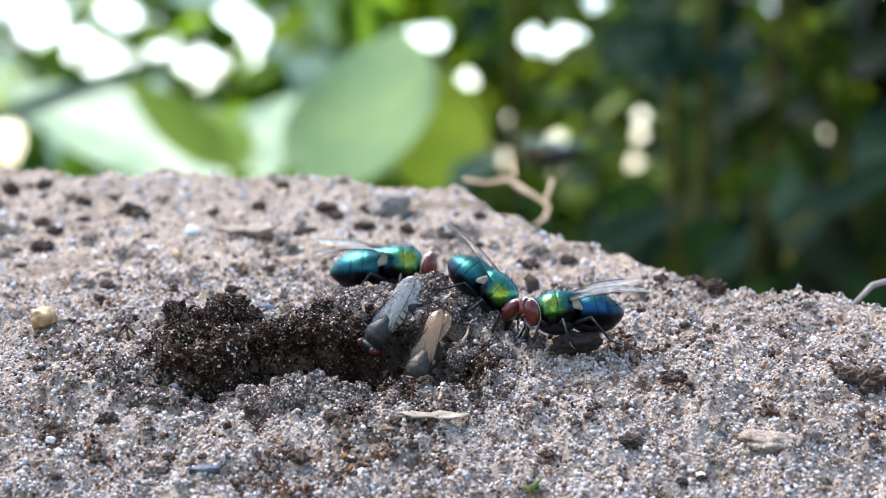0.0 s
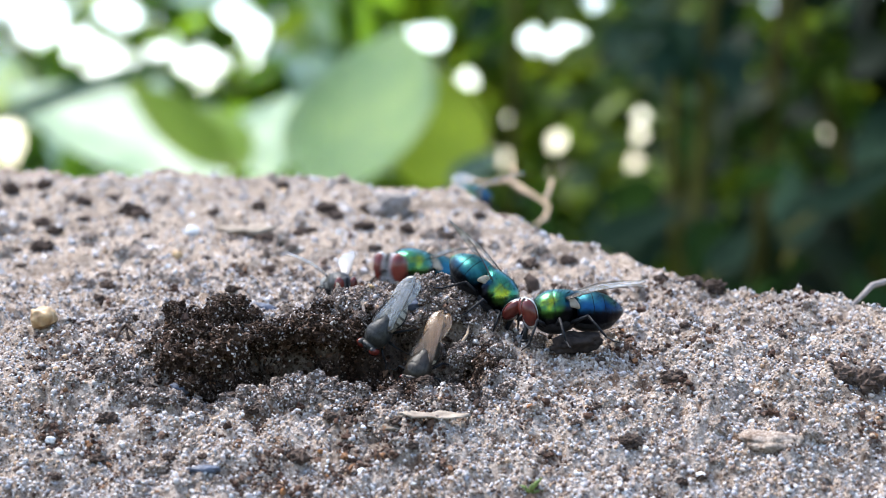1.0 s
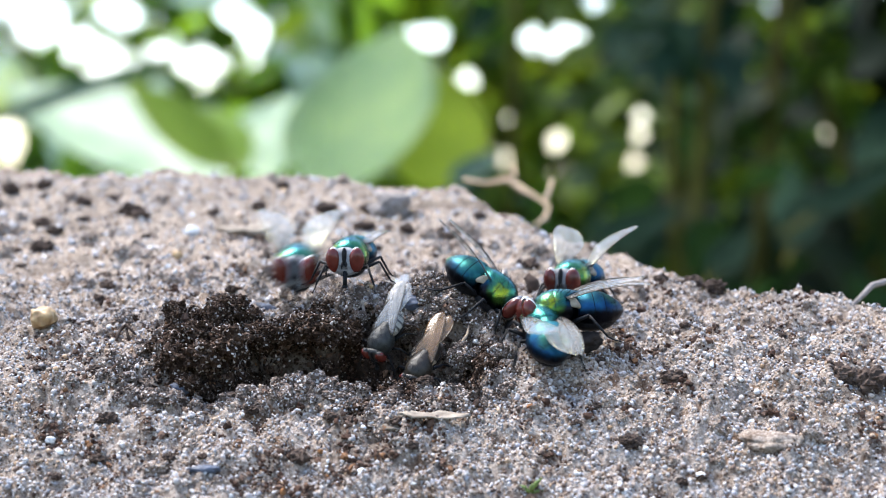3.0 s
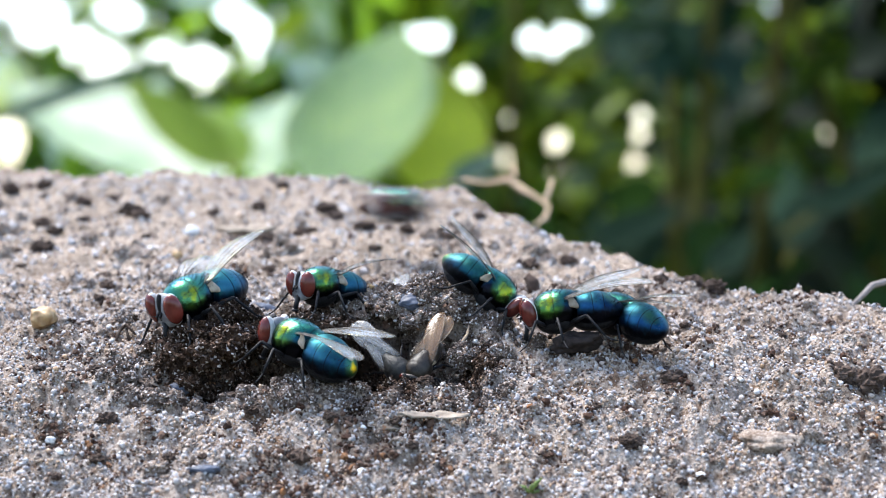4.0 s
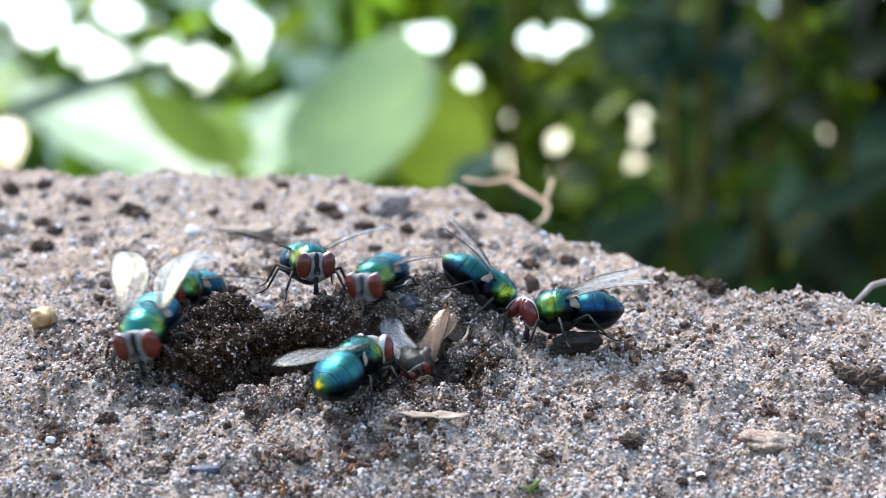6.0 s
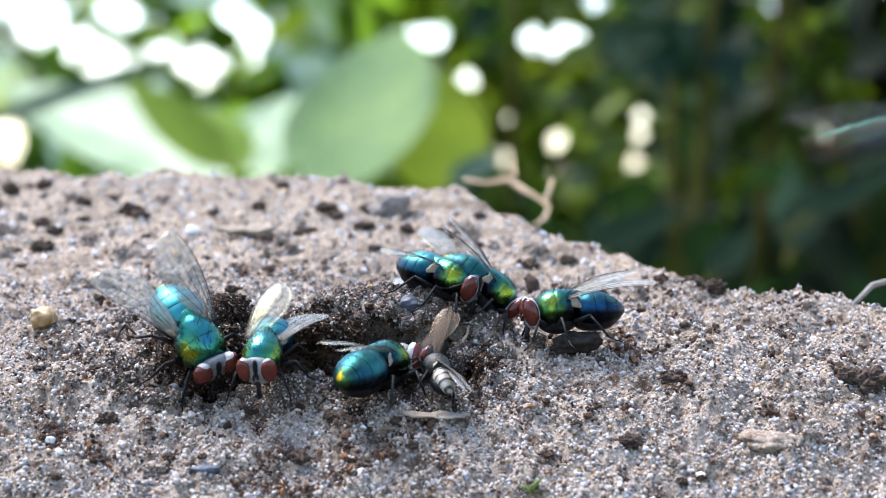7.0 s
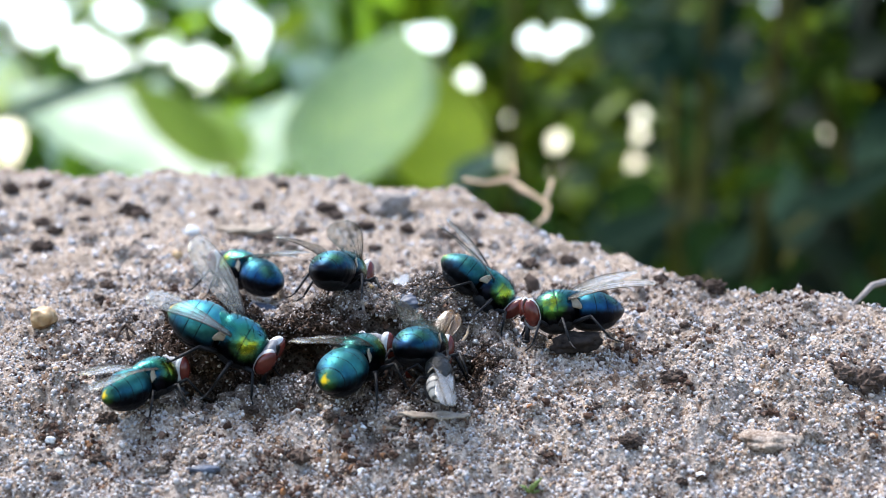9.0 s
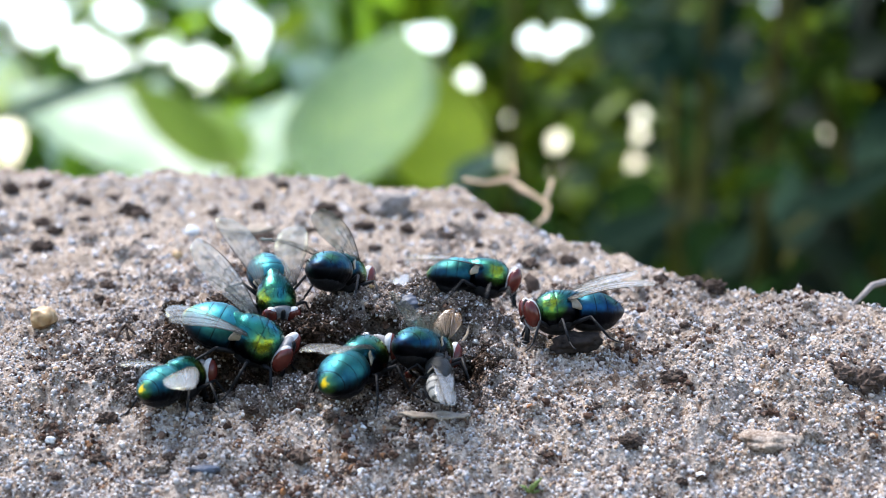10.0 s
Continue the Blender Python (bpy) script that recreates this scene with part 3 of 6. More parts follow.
def build_fly(name, thorax_mat, rear_mat, wing_mat, slim=1.0, wing_len=6.3, face_mat=FACE, rim_mat=RIM):
    fly = new(name)
    bm = bmesh.new()
    loft(bm, [(-2.15, 0.3, 0.25, 0.85), (-2.05, 0.66, 0.5, 0.82), (-1.8, 0.95, 0.85, 0.6), (-1.5, 1.08, 1.15, 0.35), (-1.3, 1.16, 1.3, 0.22), (-1.15, 1.4, 1.48, 0.15), (-0.8, 1.66, 1.66, 0.05), (-0.2, 1.86, 1.78, 0), (0.25, 1.9, 1.8, 0), (0.33, 1.85, 1.76, 0), (0.42, 1.89, 1.78, 0), (0.9, 1.75, 1.66, -0.03), (1.3, 1.5, 1.44, -0.08), (1.6, 1.1, 1.1, -0.12), (1.8, 0.5, 0.5, -0.15)], 30)
    bmesh.ops.scale(bm, vec=(1, 0.81, 0.83), verts=bm.verts)
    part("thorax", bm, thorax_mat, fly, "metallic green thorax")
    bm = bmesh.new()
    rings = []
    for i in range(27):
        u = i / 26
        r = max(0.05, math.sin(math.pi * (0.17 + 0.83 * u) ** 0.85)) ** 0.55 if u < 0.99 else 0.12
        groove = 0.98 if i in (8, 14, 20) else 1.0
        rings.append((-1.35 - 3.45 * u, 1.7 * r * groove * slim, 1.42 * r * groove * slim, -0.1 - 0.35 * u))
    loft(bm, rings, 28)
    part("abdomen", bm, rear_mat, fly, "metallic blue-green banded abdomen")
    bm = bmesh.new()
    ball(bm, (0.1, 0, -0.75), (1.5, 1.3, 1.0))
    ball(bm, (-2.6, 0, -0.95), (1.7, 1.3, 0.85))
    ball(bm, (1.55, 0, -0.3), (0.5, 0.4, 0.4))
    ball(bm, (-1.35, 0, -0.35), (0.6, 0.6, 0.6))
    part("underside", bm, BLACK, fly, "black underside")
    bm = bmesh.new()
    ball(bm, (1.95, 0, -0.12), (0.54, 1.4, 1.14))
    head = part("head", bm, face_mat, fly, "silver-white bristly head")
    for s in (1, -1):
        bm = bmesh.new()
        ball(bm, (2.1, s * 0.92, 0.02), (0.54, 0.62, 1.02), (0, 10, s * 28), 22, 16)
        part("eye", bm, EYE_RED, head, "large red-brown compound eye")
        bm = bmesh.new()
        ball(bm, (2.02, s * 0.86, 0.0), (0.55, 0.535, 1.08), (0, 10, s * 28), 22, 16)
        part("eye_rim", bm, rim_mat, head, "thin silvery rim round the eye")
        bm = bmesh.new()
        tube(bm, [(2.45, s * 0.14, -0.1), (2.66, s * 0.16, -0.35), (2.64, s * 0.17, -0.6)], [0.07, 0.1, 0.06])
        tube(bm, [(2.67, s * 0.17, -0.35), (3.0, s * 0.3, -0.2)], [0.025, 0.008], 4)
        part("antenna", bm, BLACK, head)
    bm = bmesh.new()
    ball(bm, (2.28, 0, 0.2), (0.27, 0.24, 0.85))
    part("forehead", bm, BLACK, head, "dark stripe between the eyes")
    bm = bmesh.new()
    tube(bm, [(2.2, 0, -0.85), (2.35, 0, -1.45), (2.45, 0, -1.95)], [0.24, 0.17, 0.2])
    ball(bm, (2.48, 0, -2.02), (0.3, 0.26, 0.14))
    part("proboscis", bm, BLACK, head)
    bm = bmesh.new()
    rnd = random.Random(4)
    for i in range(150):
        a, x = rnd.uniform(-1.2, 1.2), rnd.uniform(-1.7, 1.3)
        rear = i % 3 == 0
        if rear:
            x = rnd.uniform(-4.6, -2.5)
            r = 1.65 * math.sin(math.pi * (0.17 + 0.83 * (-1.35 - x) / 3.6) ** 0.85) ** 0.55 * slim
            base = Vector((x, r * math.sin(a), -0.2 - 0.1 * (-1.35 - x) + 0.84 * r * math.cos(a)))
        else:
            r = 1.48 * math.sqrt(max(0.05, 1 - (x / 2.1) ** 2))
            base = Vector((x, r * math.sin(a), r * math.cos(a)))
        tip = base + Vector((-0.35, 0.35 * math.sin(a), 0.42 * math.cos(a))) * (0.6 if rear else 1)
        tube(bm, [base, tip], [0.018, 0.004], 3)
    tagged(part("bristles", bm, BLACK, fly), kind="stuff")
    for s in (1, -1):
        bm = bmesh.new()
        ball(bm, (-1.05, s * 1.3, 0.4), (0.5, 0.09, 0.34), (0, -35, s * -20), 14, 8)
        for v in bm.verts:
            v.co.z += 0.12 * math.sin(5.5 * v.co.x + 1.0)
            v.co.y += 0.06 * s * math.sin(7 * v.co.z)
        part("calypter", bm, SQUAMA, fly, "cream-coloured scale below the wing root")
        mem, veins = wing_mesh(s, wing_len, 1.28 if slim == 1.0 else 1.05)
        wing = part("wing", mem, wing_mat, fly, "clear smoky wing with dark veins")
        wing.matrix_basis = wing_pose(s, 14, 12, 0)
        for pts, radii in veins:
            bm = bmesh.new()
            tube(bm, pts, radii, 4)
            part("vein", bm, VEIN, wing)
        for hip, knee, ankle, foot in LEGS:
            bm = bmesh.new()
            h, k, a, f = [Vector((p[0], s * p[1], p[2])) for p in (hip, knee, ankle, foot)]
            tube(bm, [h, h.lerp(k, 0.4), k], [0.16, 0.18, 0.11])
            tube(bm, [k, k.lerp(a, 0.6), a], [0.1, 0.1, 0.07])
            tube(bm, [a, a.lerp(f, 0.5) + Vector((0, 0, -0.08)), f], [0.07, 0.055, 0.045])
            for j in range(7):
                p = k.lerp(a, (j + 0.5) / 7)
                d = Vector((0.2 * (-1) ** j, 0.18 * s, -0.12))
                tube(bm, [p, p + d], [0.02, 0.005], 3)
            part("leg", bm, BLACK, fly, "thin black jointed leg")
    return fly


def wing_pose(s, spread, lift, twist):
    """A wing's pose on its fly: degrees outwards, upwards and about its own length."""
    m = pose(-0.55 * MM, s * 1.22 * MM, 0.92 * MM)
    return m @ pose(0, 0, 0, 0, 0, -s * spread) @ pose(0, 0, 0, 0, lift, 0) @ pose(0, 0, 0, s * twist, 0, 0)


def wings_of(fly):
    w = sorted((c for c in fly.children if c.name.startswith("wing")), key=lambda c: -c.location.y)
    return [(1, w[0]), (-1, w[1])]


def fold(fly, left, right=None):
    for (s, w), a in zip(wings_of(fly), (left, right or left)):
        w.matrix_basis = wing_pose(s, *a)


FLY = build_fly("greenbottle_fly", FLY_BACK, FLY_REAR, WING)
tagged(FLY, "metallic blue-green fly with red eyes on sandy soil", "fly", "greenbottle flies")
FLY.scale = (0.93, 0.93, 0.93)
FLIES = {"A": FLY}
LABELS = {
    "B": "metallic blue-green fly with pale folded wings beside a clod",
    "C": "metallic blue-green fly with red eyes wandering over the mound",
    "D": "metallic green fly with half-spread wings landing on the mound",
    "E": "large teal fly with raised smoky wings at the hollow",
    "I": "metallic green fly with a golden tail feeding in the hollow",
    "K": "metallic blue-green fly with raised spread clear wings",
    "N": "dark blue-green fly with upright smoky wings behind the heap"}
for key, size in (("B", 1.0), ("C", 0.93), ("D", 0.98), ("E", 1.12), ("I", 1.06), ("K", 0.96), ("N", 1.0)):
    FLIES[key] = copy_thing(FLY, pose(0, 0, 0))
    FLIES[key].scale = (size, size, size)
    tagged(FLIES[key], LABELS[key])
# the tails of some flies have no painted golden sheen
PLAIN_TAIL = [c for c in FLY.children if c.name.startswith("abdomen")][0].data.copy()
PLAIN_TAIL.materials[0] = FLY_BLUE
for key in ("B", "D", "K", "N"):
    [c for c in FLIES[key].children if c.name.startswith("abdomen")][0].data = PLAIN_TAIL
SMALL = build_fly("small_fly", BROWN_BACK, BROWN_BACK, WING_AMBER, 0.8, 7.2, BROWN_BACK, BROWN_BACK)
SMALL.scale = (0.62, 0.62, 0.62)
tagged(SMALL, "small brown-grey fly with amber wings folded flat", "fly", "small grey flies")
FLIES["T"] = SMALL
FLIES["S"] = build_fly("small_fly", GREY_BACK, BANDED, WING_PALE, 0.8, 7.2, GREY_BACK, GREY_BACK)
FLIES["S"].scale = (0.62, 0.62, 0.62)
tagged(FLIES["S"], "small dull grey fly with pale folded wings", "fly", "small grey flies")
FLIES["U"] = copy_thing(FLIES["S"], pose(0, 0, 0))
tagged(FLIES["U"], "small dull grey fly with pale wings behind the heap")
fold(FLIES["T"], (-13, 5, 0), (-14, 3, 0))
fold(FLIES["S"], (-12, 5, 0), (-13, 3, 0))
fold(FLIES["U"], (30, 22, 0))


# ---- foliage behind the mound (metres) ----
def leaf_mass(name, count, box, size, mat, label, seed, gaps=(), slim=0.5, clear=False):
    """Loose leaves in a box, none of which fills the openings (bearing right, bearing up, half width, half height)."""
    rng = np.random.default_rng(seed)
    outline = np.array([[0, 0, 0], [0.25, 0.8, 0.1], [0.6, 0.9, 0.08], [1, 0, -0.12], [0.6, -0.9, 0.08], [0.25, -0.8, 0.1], [0.3, 0, 0], [0.65, 0, -0.02]], float)
    outline[:, 1] *= slim * 0.5
    tri = np.array([[0, 6, 1], [1, 6, 7], [1, 7, 2], [2, 7, 3], [0, 5, 6], [5, 4, 7], [5, 7, 6], [4, 3, 7]])
    lo, hi = np.array(box[0]), np.array(box[1])
    p = lo + (hi - lo) * rng.random((count, 3))
    wave = value_noise(p[:, 0] * 4, p[:, 0] * 0 + 3, seed) + 0.5 * value_noise(p[:, 0] * 11, p[:, 1] * 3, seed + 1)
    u = np.abs(2 * (p[:, 0] - lo[0]) / (hi[0] - lo[0]) - 1)
    p[:, 2] = lo[2] + (p[:, 2] - lo[2]) * (0.85 + 0.5 * wave) * np.sqrt(1.02 - u ** 6)
    p[:, 1] += 0.35 * (hi[1] - lo[1]) * wave + 0.3 * u ** 3
    yaw, pitch, roll = rng.uniform(0, 2 * math.pi, count), rng.normal(-0.5, 0.5, count), rng.normal(0, 0.7, count)
    s = size * rng.uniform(0.6, 1.35, count)
    c, q = np.cos, np.sin
    ax = np.stack([c(yaw) * c(pitch), q(yaw) * c(pitch), q(pitch)], -1)
    side = np.stack([-q(yaw), c(yaw), 0 * yaw], -1)
    nor = np.cross(ax, side)
    ay = side * c(roll)[:, None] + nor * q(roll)[:, None]
    az = np.cross(ax, ay)
    v = outline[None, :, :1] * ax[:, None] + outline[None, :, 1:2] * ay[:, None] + outline[None, :, 2:] * az[:, None]
    v = p[:, None] + v * s[:, None, None]
    if len(gaps):
        # points all over each leaf
        grid = np.array([(i, j, 4 - i - j) for i in range(5) for j in range(5 - i)]) / 4
        w = np.einsum("ntkc,gk->ntgc", v[:, tri], grid).reshape(count, -1, 3)
        a, b = w[..., 0] / (w[..., 1] + 0.15), (w[..., 2] - 0.012) / (w[..., 1] + 0.15)
        ok = np.ones(count, bool)
        for ga, gb, gw, gh in gaps:
            ok &= (((a - ga) / gw) ** 2 + ((b - gb) / gh) ** 2 > 1).all(1)
            if clear:
                ok &= (a.min(1) > ga + gw) | (a.max(1) < ga - gw) | (b.min(1) > gb + gh) | (b.max(1) < gb - gh)
        v = v[ok]
    n = len(v)
    faces = tri[None] + (np.arange(n) * 8)[:, None, None]
    ob = new(name, raw_mesh(name, v.reshape(-1, 3), faces.reshape(-1, 3)))
    ob.data.materials.append(mat)
    return tagged(ob, label, "foliage", kind="stuff")


# openings in the leaves through which the sky shows
GAPS = (
    (-0.2142, 0.0831, 0.0139, 0.0050),
    (-0.1907, 0.0817, 0.0044, 0.0028),
    (-0.1756, 0.0673, 0.0056, 0.0039),
    (-0.1651, 0.0535, 0.0072, 0.0056),
    (-0.1382, 0.0610, 0.0039, 0.0036),
    (-0.1169, 0.0563, 0.0089, 0.0047),
    (-0.1272, 0.0582, 0.0028, 0.0028),
    (-0.1063, 0.0811, 0.0044, 0.0028),
    (-0.0925, 0.0707, 0.0061, 0.0056),
    (-0.0994, 0.0776, 0.0028, 0.0022),
    (-0.2133, 0.0181, 0.0056, 0.0078),
    (-0.0080, 0.0684, 0.0089, 0.0033),
    (0.0428, 0.0679, 0.0036, 0.0036),
    (0.0570, 0.0690, 0.0026, 0.0020),
    (0.0654, 0.0695, 0.0030, 0.0020),
    (0.0127, 0.0485, 0.0028, 0.0028),
    (-0.0025, 0.0485, 0.0025, 0.0019),
    (0.0336, 0.0292, 0.0022, 0.0022),
    (0.0558, 0.0167, 0.0025, 0.0025),
    (0.0968, 0.0306, 0.002, 0.002),
    (0.0974, 0.0209, 0.0018, 0.0018),
    (0.0946, 0.0070, 0.0022, 0.0022),
    (0.1897, 0.0223, 0.002, 0.002),
    (-0.2005, 0.0712, 0.0089, 0.0042),
    (-0.1575, 0.0795, 0.0078, 0.0050),
    (0.0308, 0.0084, 0.0019, 0.0019),
    (0.0670, 0.0384, 0.0010, 0.0010),
    (0.0198, 0.0156, 0.0009, 0.0009),
    (0.0580, 0.0569, 0.0011, 0.0011),
    (0.0744, 0.0855, 0.0018, 0.0014),
    (0.1604, 0.0842, 0.0014, 0.0014),
    (0.0853, 0.0031, 0.0009, 0.0009),
    (0.0539, 0.0020, 0.0009, 0.0009))
leaf_mass("far_foliage", 7200, ((-1.3, 1.5, -0.1), (0.06, 2.1, 0.75)), 0.06, LEAF, "out-of-focus green undergrowth leaves with sunlight in their colour", 3, GAPS)
leaf_mass("far_foliage", 7500, ((-0.9, 1.3, -0.1), (0.1, 1.9, 0.45)), 0.026, LEAF, "out-of-focus small bright green leaves", 4, GAPS)
# towards the right the leaf colour itself is darkened for shade
leaf_mass("far_foliage", 3000, ((0.02, 1.5, -0.1), (0.34, 2.1, 0.75)), 0.06, LEAF_HALF_SHADE, "out-of-focus green leaves with half shade in their colour", 13, GAPS)
leaf_mass("far_foliage", 2600, ((0.0, 1.3, -0.1), (0.34, 1.9, 0.45)), 0.035, LEAF_HALF_SHADE, "out-of-focus small leaves with half shade in their colour", 14, GAPS)
leaf_mass("far_foliage", 9000, ((0.22, 1.5, -0.1), (1.5, 2.2, 0.85)), 0.07, LEAF_SHADE, "out-of-focus green undergrowth leaves with shade in their colour", 5, GAPS)
leaf_mass("far_foliage", 8000, ((0.24, 1.4, -0.1), (1.0, 2.0, 0.45)), 0.032, LEAF_SHADE, "out-of-focus small green leaves with shade in their colour", 6, GAPS)
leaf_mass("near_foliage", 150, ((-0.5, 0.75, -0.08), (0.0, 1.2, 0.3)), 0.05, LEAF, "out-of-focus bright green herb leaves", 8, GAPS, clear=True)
leaf_mass("near_foliage", 150, ((-0.5, 0.9, 0.03), (-0.06, 1.3, 0.28)), 0.06, LEAF_GLARE, "out-of-focus leaves with white glare painted in", 17, GAPS, clear=True)
leaf_mass("near_foliage", 90, ((0.0, 0.75, -0.08), (0.18, 1.2, 0.25)), 0.05, LEAF_TEAL_SHADE, "out-of-focus blue-green herb leaves", 15, GAPS, clear=True)
leaf_mass("near_foliage", 330, ((0.14, 0.7, -0.08), (0.6, 1.2, 0.25)), 0.06, LEAF_SHADE, "out-of-focus herb leaves with shade in their colour", 9, GAPS, clear=True)
leaf_mass("near_foliage", 90, ((0.1, 0.6, -0.08), (0.42, 0.95, 0.2)), 0.07, LEAF_TEAL_SHADE, "out-of-focus broad blue-green herb leaves", 16, GAPS, clear=True)


def broad_leaf(name, base, tip, width, face, mat, label, curl=0.15):
    """One broad leaf from base to tip (metres), its upper side turned to the direction face."""
    ob = new(name)
    b, t = Vector(base), Vector(tip)
    ax = t - b
    ay = Vector(face).cross(ax).normalized()
    az = ax.cross(ay).normalized()
    bm = bmesh.new()
    n, m = 16, 8
    rows = []
    for i in range(n + 1):
        u = i / n
        w = width * 0.5 * max(0.02, math.sin(math.pi * u ** 0.72)) ** 0.8
        rows.append([bm.verts.new(b + ax * u + ay * (w * k / m * 2 - w) + az * (curl * width * ((2 * k / m - 1) ** 2) * w / width * 2 - 0.25 * curl * ax.length * u * u)) for k in range(m + 1)])
    for p, q in zip(rows, rows[1:]):
        for k in range(m):
            bm.faces.new((p[k], p[k + 1], q[k + 1], q[k]))
    bmesh.ops.solidify(bm, geom=bm.faces[:], thickness=0.0004)
    bmesh.ops.scale(bm, vec=(1000, 1000, 1000), verts=bm.verts)
    part("blade", bm, mat, ob)
    bm = bmesh.new()
    tube(bm, [(b + ax * (i / 8) - az * (0.25 * curl * ax.length * (i / 8) ** 2 + 0.0006)) * 1000 for i in range(-2, 9)], [max(0.15, 1.0 - 0.11 * i) for i in range(11)], 6)
    part("midrib", bm, BARK, ob)
    return tagged(ob, label, "leaf")


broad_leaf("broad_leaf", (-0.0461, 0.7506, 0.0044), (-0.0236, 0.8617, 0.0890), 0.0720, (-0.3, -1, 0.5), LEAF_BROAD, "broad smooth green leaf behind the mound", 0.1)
broad_leaf("broad_leaf", (-0.1057, 0.8408, 0.0105), (-0.2353, 0.9328, 0.0645), 0.0612, (-0.1, -0.6, 0.9), LEAF_GLARE, "long green leaf with white glare painted in", 0.1)
broad_leaf("broad_leaf", (-0.1152, 0.9306, 0.0015), (-0.0859, 1.0228, 0.0623), 0.0630, (-0.2, -0.7, 0.8), LEAF_GLARE, "green leaf with white glare painted in", 0.1)
broad_leaf("broad_leaf", (-0.0043, 0.9666, 0.0011), (-0.0032, 1.1135, 0.0838), 0.0612, (0, -1, 0.3), LEAF_LIT, "yellow-green leaf with its backlight painted in", 0.1)
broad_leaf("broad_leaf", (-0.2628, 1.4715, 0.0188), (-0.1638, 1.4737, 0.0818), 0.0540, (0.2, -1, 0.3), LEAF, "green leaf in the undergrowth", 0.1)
broad_leaf("broad_leaf", (0.2147, 0.9288, -0.0494), (0.1805, 1.1108, 0.0067), 0.0540, (0.2, -0.6, 0.9), LEAF_TEAL_SHADE, "dull blue-green leaf with shade in its colour", 0.15)
broad_leaf("broad_leaf", (0.2448, 0.9296, -0.0286), (0.2309, 1.2015, 0.0251), 0.0630, (0.2, -0.5, 0.9), LEAF_TEAL_SHADE, "dull blue-green leaf with shade in its colour", 0.15)
broad_leaf("broad_leaf", (-0.0831, 0.6509, 0.0153), (-0.1289, 0.6822, 0.0522), 0.0220, (0.1, -0.8, 0.5), LEAF_OLIVE, "narrow olive-green leaf over a pale leaf", 0.1)
broad_leaf("broad_leaf", (-0.1922, 0.7016, 0.0339), (-0.1085, 0.7429, 0.0695), 0.0099, (-0.2, -1, 0.6), LEAF_HAZY, "long dull blue-green leaf in the undergrowth", 0.1)
broad_leaf("broad_leaf", (-0.0815, 0.8031, 0.0752), (-0.0616, 0.8439, 0.0971), 0.0121, (0.1, -1, 0.4), LEAF_LIT, "small yellow-green leaf with its backlight painted in", 0.1)
broad_leaf("broad_leaf", (-0.0983, 0.8525, 0.0577), (-0.0763, 0.8932, 0.0755), 0.0100, (0.1, -1, 0.4), LEAF, "small green leaf in the undergrowth", 0.1)
broad_leaf("broad_leaf", (0.0040, 0.7507, 0.0082), (0.0277, 0.7914, 0.0258), 0.0150, (-0.1, -0.8, 0.6), LEAF_HAZY, "dull blue-green leaf behind the mound", 0.1)
broad_leaf("broad_leaf", (0.0822, 0.8531, 0.0730), (0.1245, 0.8939, 0.0957), 0.0200, (0.1, -0.7, 0.7), LEAF_HAZY, "pale blue-green leaf catching the sky", 0.1)
broad_leaf("broad_leaf", (0.0572, 0.9029, 0.0688), (0.0836, 0.9437, 0.0891), 0.0117, (0, -1, 0.4), LEAF_HALF_SHADE, "small green leaf with half shade in its colour", 0.1)
broad_leaf("broad_leaf", (0.0498, 0.5499, -0.0133), (0.0876, 0.5905, 0.0027), 0.0144, (0.1, -0.7, 0.7), LEAF_TEAL_SHADE, "dull blue-green leaf with shade in its colour", 0.1)
broad_leaf("broad_leaf", (0.1283, 0.5999, -0.0141), (0.1439, 0.6407, 0.0086), 0.0167, (-0.2, -0.8, 0.5), LEAF_TEAL_SHADE, "dull blue-green leaf with shade in its colour", 0.1)
broad_leaf("broad_leaf", (0.1256, 0.5503, -0.0017), (0.1677, 0.5910, 0.0181), 0.0124, (0.1, -0.6, 0.8), LEAF_TEAL_SHADE, "grey-green leaf at the right with shade in its colour", 0.1)
broad_leaf("broad_leaf", (0.0992, 0.5995, -0.0245), (0.1198, 0.6402, -0.0067), 0.0146, (-0.1, -0.8, 0.6), LEAF_TEAL_SHADE, "dull blue-green leaf with shade in its colour", 0.1)
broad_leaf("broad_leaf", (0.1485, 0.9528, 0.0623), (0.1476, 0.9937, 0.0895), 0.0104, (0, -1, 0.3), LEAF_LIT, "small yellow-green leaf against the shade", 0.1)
broad_leaf("broad_leaf", (0.0753, 1.0016, 0.0295), (0.0883, 1.0018, 0.0346), 0.0098, (-0.3, -0.7, 0.7), LEAF_LIT, "tiny yellow-green leaf with sunlight in its colour", 0.1)
broad_leaf("broad_leaf", (0.0586, 1.0027, 0.0598), (0.0717, 1.0029, 0.0649), 0.0098, (-0.3, -0.7, 0.7), LEAF_LIT, "tiny yellow-green leaf with sunlight in its colour", 0.1)
broad_leaf("broad_leaf", (0.0938, 1.0013, 0.0190), (0.1030, 1.0014, 0.0241), 0.0069, (-0.3, -0.7, 0.7), LEAF_LIT, "tiny yellow-green leaf with sunlight in its colour", 0.1)
broad_leaf("broad_leaf", (0.0645, 1.0008, 0.0046), (0.0799, 1.0009, 0.0097), 0.0115, (-0.3, -0.7, 0.7), LEAF_HALF_SHADE, "tiny green leaf with half shade in its colour", 0.1)
broad_leaf("broad_leaf", (0.1119, 1.0028, 0.0621), (0.1219, 1.0030, 0.0672), 0.0075, (-0.3, -0.7, 0.7), LEAF_HALF_SHADE, "tiny green leaf with half shade in its colour", 0.1)
